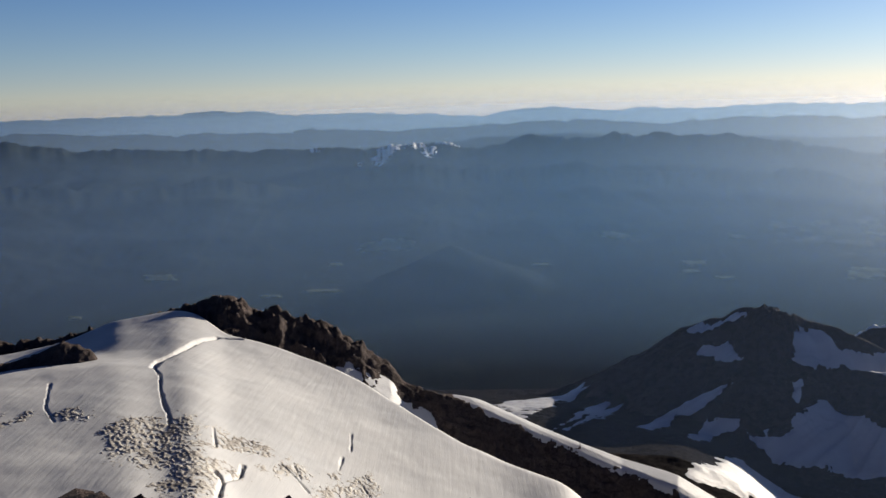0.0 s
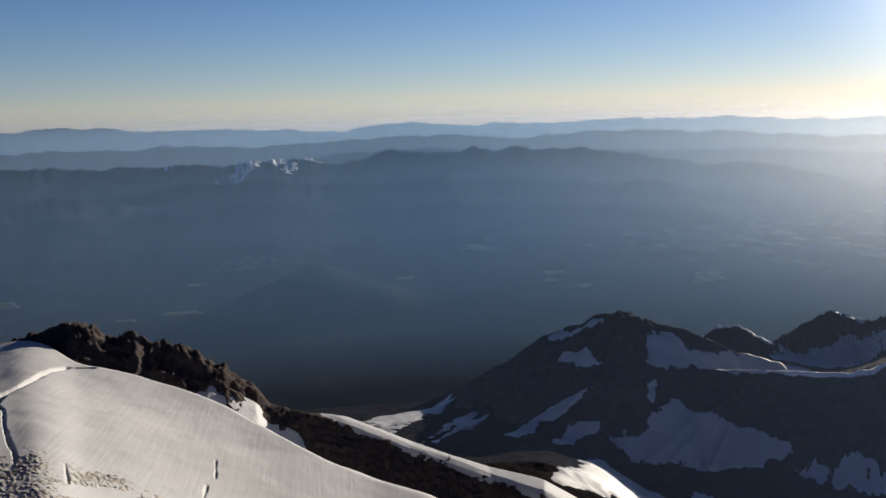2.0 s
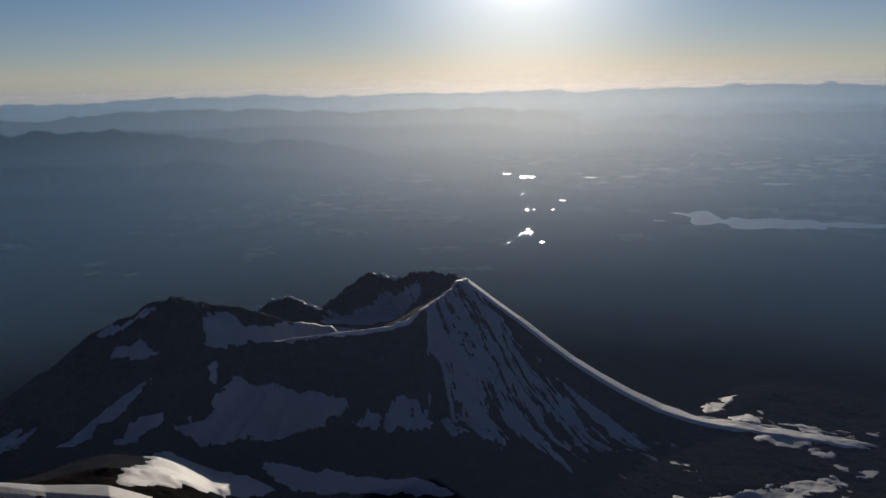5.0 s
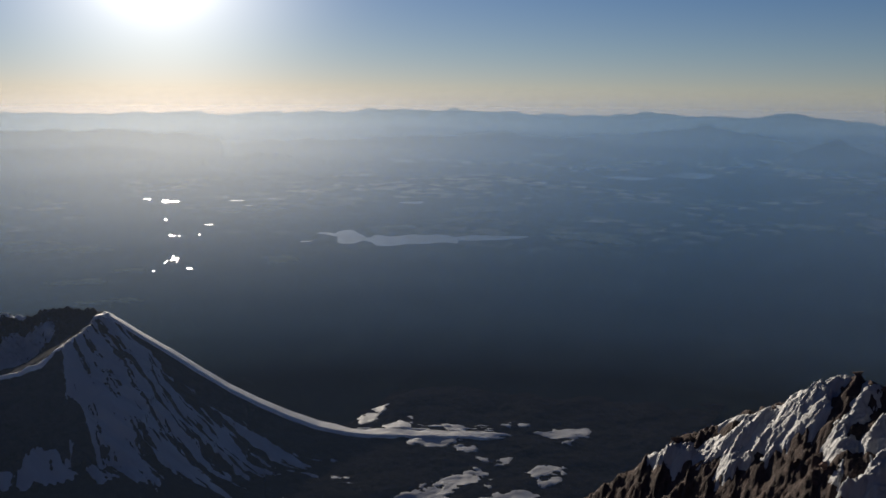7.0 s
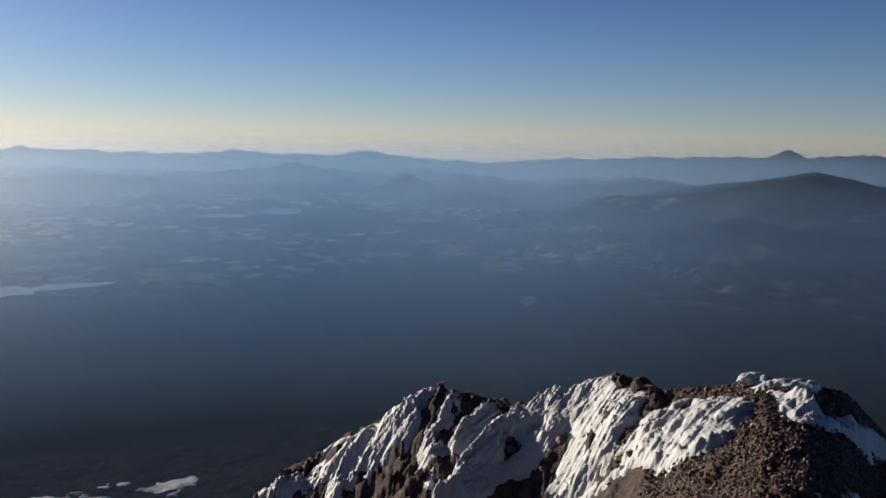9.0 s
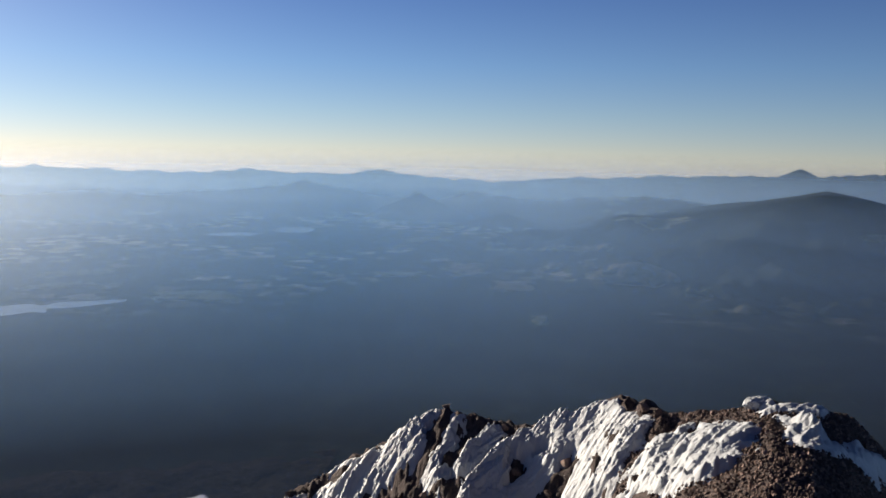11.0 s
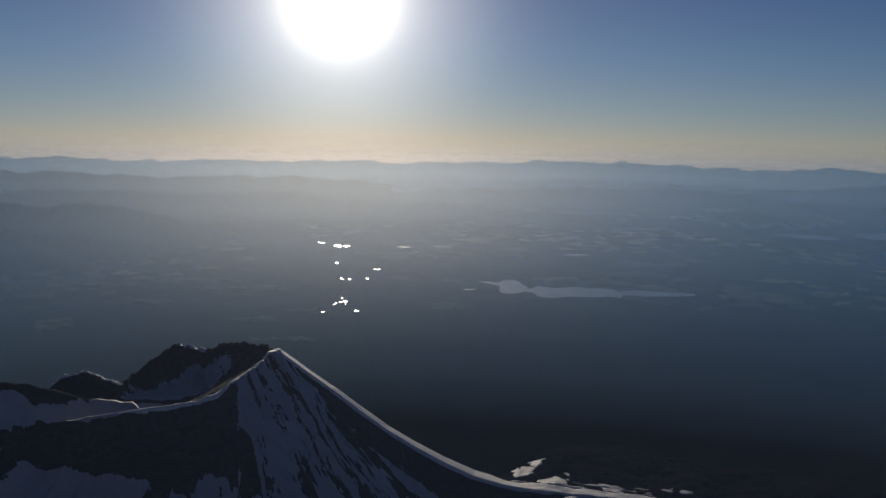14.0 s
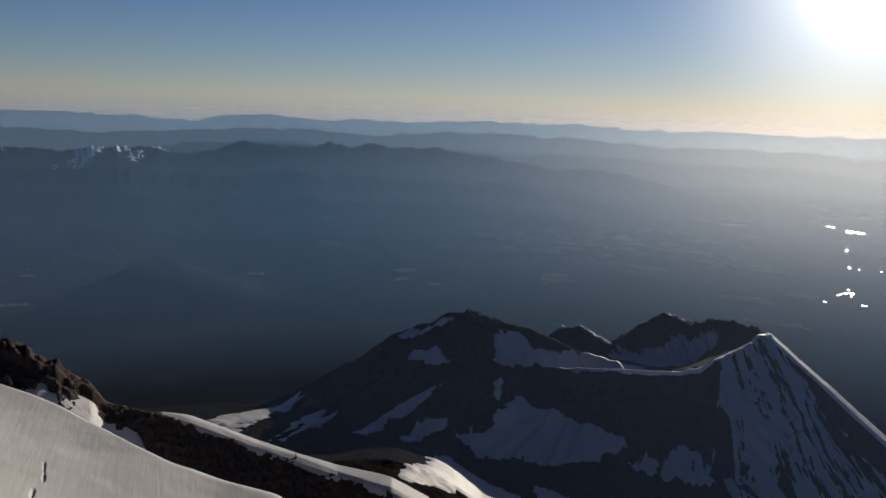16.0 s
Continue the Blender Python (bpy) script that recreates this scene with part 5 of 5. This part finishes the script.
def boulder(bearing, dist, size, seed, sink=0.3, label="dark red-brown boulder breaking through rime snow"):
    x, y = -math.sin(radians(bearing)) * dist, math.cos(radians(bearing)) * dist
    z = float(near_height(np.array([x]), np.array([y]))[0])
    rng = random.Random(seed)
    ob = new("boulder", BOULDERS[seed % 5])
    s = 0.72 * size * rng.uniform(0.9, 1.1)
    ob.matrix_world = pose(x, y, z + s * (0.42 - sink), rng.uniform(-15, 15), rng.uniform(-15, 15), rng.uniform(0, 360)) @ Matrix.Diagonal((s, s * rng.uniform(0.7, 1.0), s, 1))
    return tagged(ob, label, "boulder", group="boulders on the summit ridge")


for row in ((-94.3, 32.8, 0.9, 1), (-97.8, 32.1, 0.9, 2), (-96.1, 33.1, 0.55, 3), (-99.5, 31.0, 0.45, 4), (-90.7, 33.4, 0.4, 5), (-102.5, 27.9, 0.7, 6), (-101.7, 32.3, 1.2, 7), (-102.7, 31.5, 1, 8), (-103.5, 30.8, 0.8, 9), (-89.3, 37.2, 0.8, 10), (-90.1, 36.5, 0.7, 11), (-90.9, 36.1, 0.6, 12),
            (-93.4, 35.2, 0.8, 13), (-94.2, 34.7, 0.7, 14), (-96.9, 34.6, 0.5, 15), (-97.4, 34.4, 0.5, 16), (-104.5, 30.8, 0.5, 17), (-105.6, 30.1, 0.45, 18), (-107.0, 29.6, 0.4, 19), (-108.4, 29.1, 0.4, 20), (-114.1, 27.6, 0.45, 21), (-115.1, 27.5, 0.5, 22), (-116.1, 27.6, 0.5, 23), (-88.5, 36.8, 0.5, 24),
            (-84.3, 38.9, 0.6, 25), (-83.5, 38.9, 0.5, 26), (-80.6, 40.0, 0.6, 27), (-79.7, 39.8, 0.6, 28), (-78.5, 39.9, 0.6, 29), (-80.0, 40.1, 0.5, 30), (-77.3, 40.1, 0.6, 31), (-86.3, 34.7, 0.6, 32), (-87.9, 33.5, 0.8, 33), (-95.4, 31.4, 0.9, 34), (-96.5, 31.3, 0.7, 35)):
    boulder(*row)


def rime_lump(bearing, dip, dist, wide, tall):
    """A knob of rime built up on a stone of the crest."""
    bm = bmesh.new()
    bmesh.ops.create_icosphere(bm, subdivisions=5, radius=0.5)
    for v in bm.verts:
        q = v.co * 3.2
        v.co *= 1 + 0.28 * noise.fractal(q, 0.7, 2.1, 5) + (0.22 if v.co.y > 0.2 else 0)
    bm.transform(Matrix.Diagonal((wide * 0.6, wide, tall, 1)))
    for f in bm.faces:
        f.smooth = True
    me = bpy.data.meshes.new("rime_lump")
    bm.to_mesh(me)
    bm.free()
    me.materials.append(RIME)
    ob = new("rime_lump", me)
    ob.location = (-math.sin(radians(bearing)) * dist, math.cos(radians(bearing)) * dist, -dist * math.tan(radians(dip)))
    return tagged(ob, "white rime knob built up on a crest stone", "snow", group="rime on the summit ridge")


rime_lump(-109.93, 15.34, 28.7, 0.78, 0.46)
rime_lump(-112.69, 15.36, 28.1, 0.9, 0.22)

# loose stones of the gravel shoulder
rng = random.Random(5)
count = 0
while count < 280:
    bearing, dist = rng.uniform(-119, -96), rng.uniform(15.5, 28)
    if bearing > -96.5 - (dist - 15.5) * 0.75:
        continue
    x, y = -math.sin(radians(bearing)) * dist, math.cos(radians(bearing)) * dist
    z = float(near_height(np.array([x]), np.array([y]))[0])
    s = 0.10 + 0.26 * rng.random() ** 3
    ob = new("stone", STONES[count % 8])
    ob.parent = summit_ridge
    ob.matrix_world = pose(x, y, z + 0.12 * s, rng.uniform(-20, 20), rng.uniform(-20, 20), rng.uniform(0, 360)) @ Matrix.Diagonal((s, s * rng.uniform(0.6, 1), s, 1))
    count += 1


def gravel(n):
    """All the small stones of the shoulder in one mesh."""
    rng = np.random.RandomState(3)
    bearing, dist = rng.uniform(-122, -93, n), rng.uniform(14, 31, n)
    ok = (bearing < -94.5 - (dist - 14) * 0.72) | ((dist > 27.5) & (bearing < -101))
    bearing, dist = bearing[ok], dist[ok]
    x, y = -np.sin(np.radians(bearing)) * dist, np.cos(np.radians(bearing)) * dist
    z = near_height(x, y)
    verts, faces = [], []
    shape = np.array([(1, 0, 0), (-1, 0, 0), (0, 1, 0), (0, -1, 0), (0, 0, 1), (0.4, 0.3, 0.8)])
    tris = ((0, 2, 5), (2, 4, 5), (2, 1, 4), (1, 3, 4), (3, 0, 4), (0, 5, 4), (0, 3, 2), (3, 1, 2))
    size = 0.03 + 0.06 * rng.random_sample(len(x)) ** 2
    for k in range(len(x)):
        w = shape * size[k] * rng.uniform(0.6, 1.2, (6, 3))
        c, s = math.cos(k), math.sin(k)
        w = np.stack([w[:, 0] * c - w[:, 1] * s, w[:, 0] * s + w[:, 1] * c, w[:, 2]], -1) + (x[k], y[k], z[k] + 0.01)
        verts.extend(w.tolist())
        faces.extend([tuple(6 * k + i for i in t) for t in tris])
    me = bpy.data.meshes.new("gravel")
    me.from_pydata(verts, [], faces)
    me.materials.append(STONE)
    return tagged(new("gravel", me), "loose red-brown volcanic gravel on the summit shoulder", "gravel", kind="stuff")


gravel(36000)

# the cone on which the camera stands
def cone_height(x, y):
    a, r = np.degrees(np.arctan2(-x, y)), np.hypot(x, y)
    shallow, = table(((-180, 0), (-8, 0), (8, 0.13), (30, 0.17), (45, 0.1), (60, 0), (180, 0)), a, 8.0)
    z = -1.7 - (0.62 - shallow * np.exp(-r / 40)) * r + np.clip(r / 8, 0, 1) * 0.35 * fractal(x / 3, y / 3, 4, 79)
    ledge, = table(((-180, -9), (-40, -9), (-22, -5.2), (40, -5.0), (60, -9), (180, -9)), a, 5.0)
    return smax(z, ledge - 1.3 * np.abs(r - 9.4) + 0.15 * fractal(x / 1.5, y / 1.5, 4, 81), 0.3)


a, r, x, y = polar(np.arange(-180, 180.1, 1.0), np.concatenate([[0.005], np.geomspace(0.4, 420, 120)]))
tagged(sheet("summit_slope", x, y, cone_height(x, y), RED_ROCK), "steep stony slope below the summit", "slope", kind="structure")
rng = random.Random(12)
SUMMIT_ROCKS = [stone_mesh("summit_rock", 60 + k, 0.85) for k in range(3)]
for me in SUMMIT_ROCKS:
    me.materials[0] = RED_ROCK
for bearing, dip, dist, size in ((26.3, 24.2, 9.5, 1.5), (25.2, 24.3, 9.2, 1.3), (23.6, 24.7, 9.6, 1.4), (21.5, 25.1, 9.4, 1.3), (19.8, 25.3, 9.5, 1.4), (17.6, 25.9, 9.3, 1.2), (12.4, 25.9, 9.0, 1.1), (11.6, 26.5, 9.1, 1.2), (29.0, 24.0, 9.6, 1.6), (-0.5, 27.0, 9.0, 1.2), (-15.5, 26.9, 9.0, 1.3), (32, 23.8, 9.6, 1.5)):
    top = -dist * math.tan(radians(dip - 0.1))
    x, y = -math.sin(radians(bearing)) * dist, math.cos(radians(bearing)) * dist
    size *= 0.62
    ground_z = float(cone_height(np.array([x]), np.array([y]))[0])
    tall = max(top - ground_z + 0.3, 0.4)
    ob = new("summit_rock", SUMMIT_ROCKS[rng.randrange(3)])
    ob.matrix_world = pose(x, y, top - 0.36 * tall, rng.uniform(-8, 8), rng.uniform(-8, 8), rng.uniform(0, 360)) @ Matrix.Diagonal((size, size, tall * 1.25, 1))
    tagged(ob, "dark angular summit rock on the stony slope", "rock", group="summit rocks below the camera")
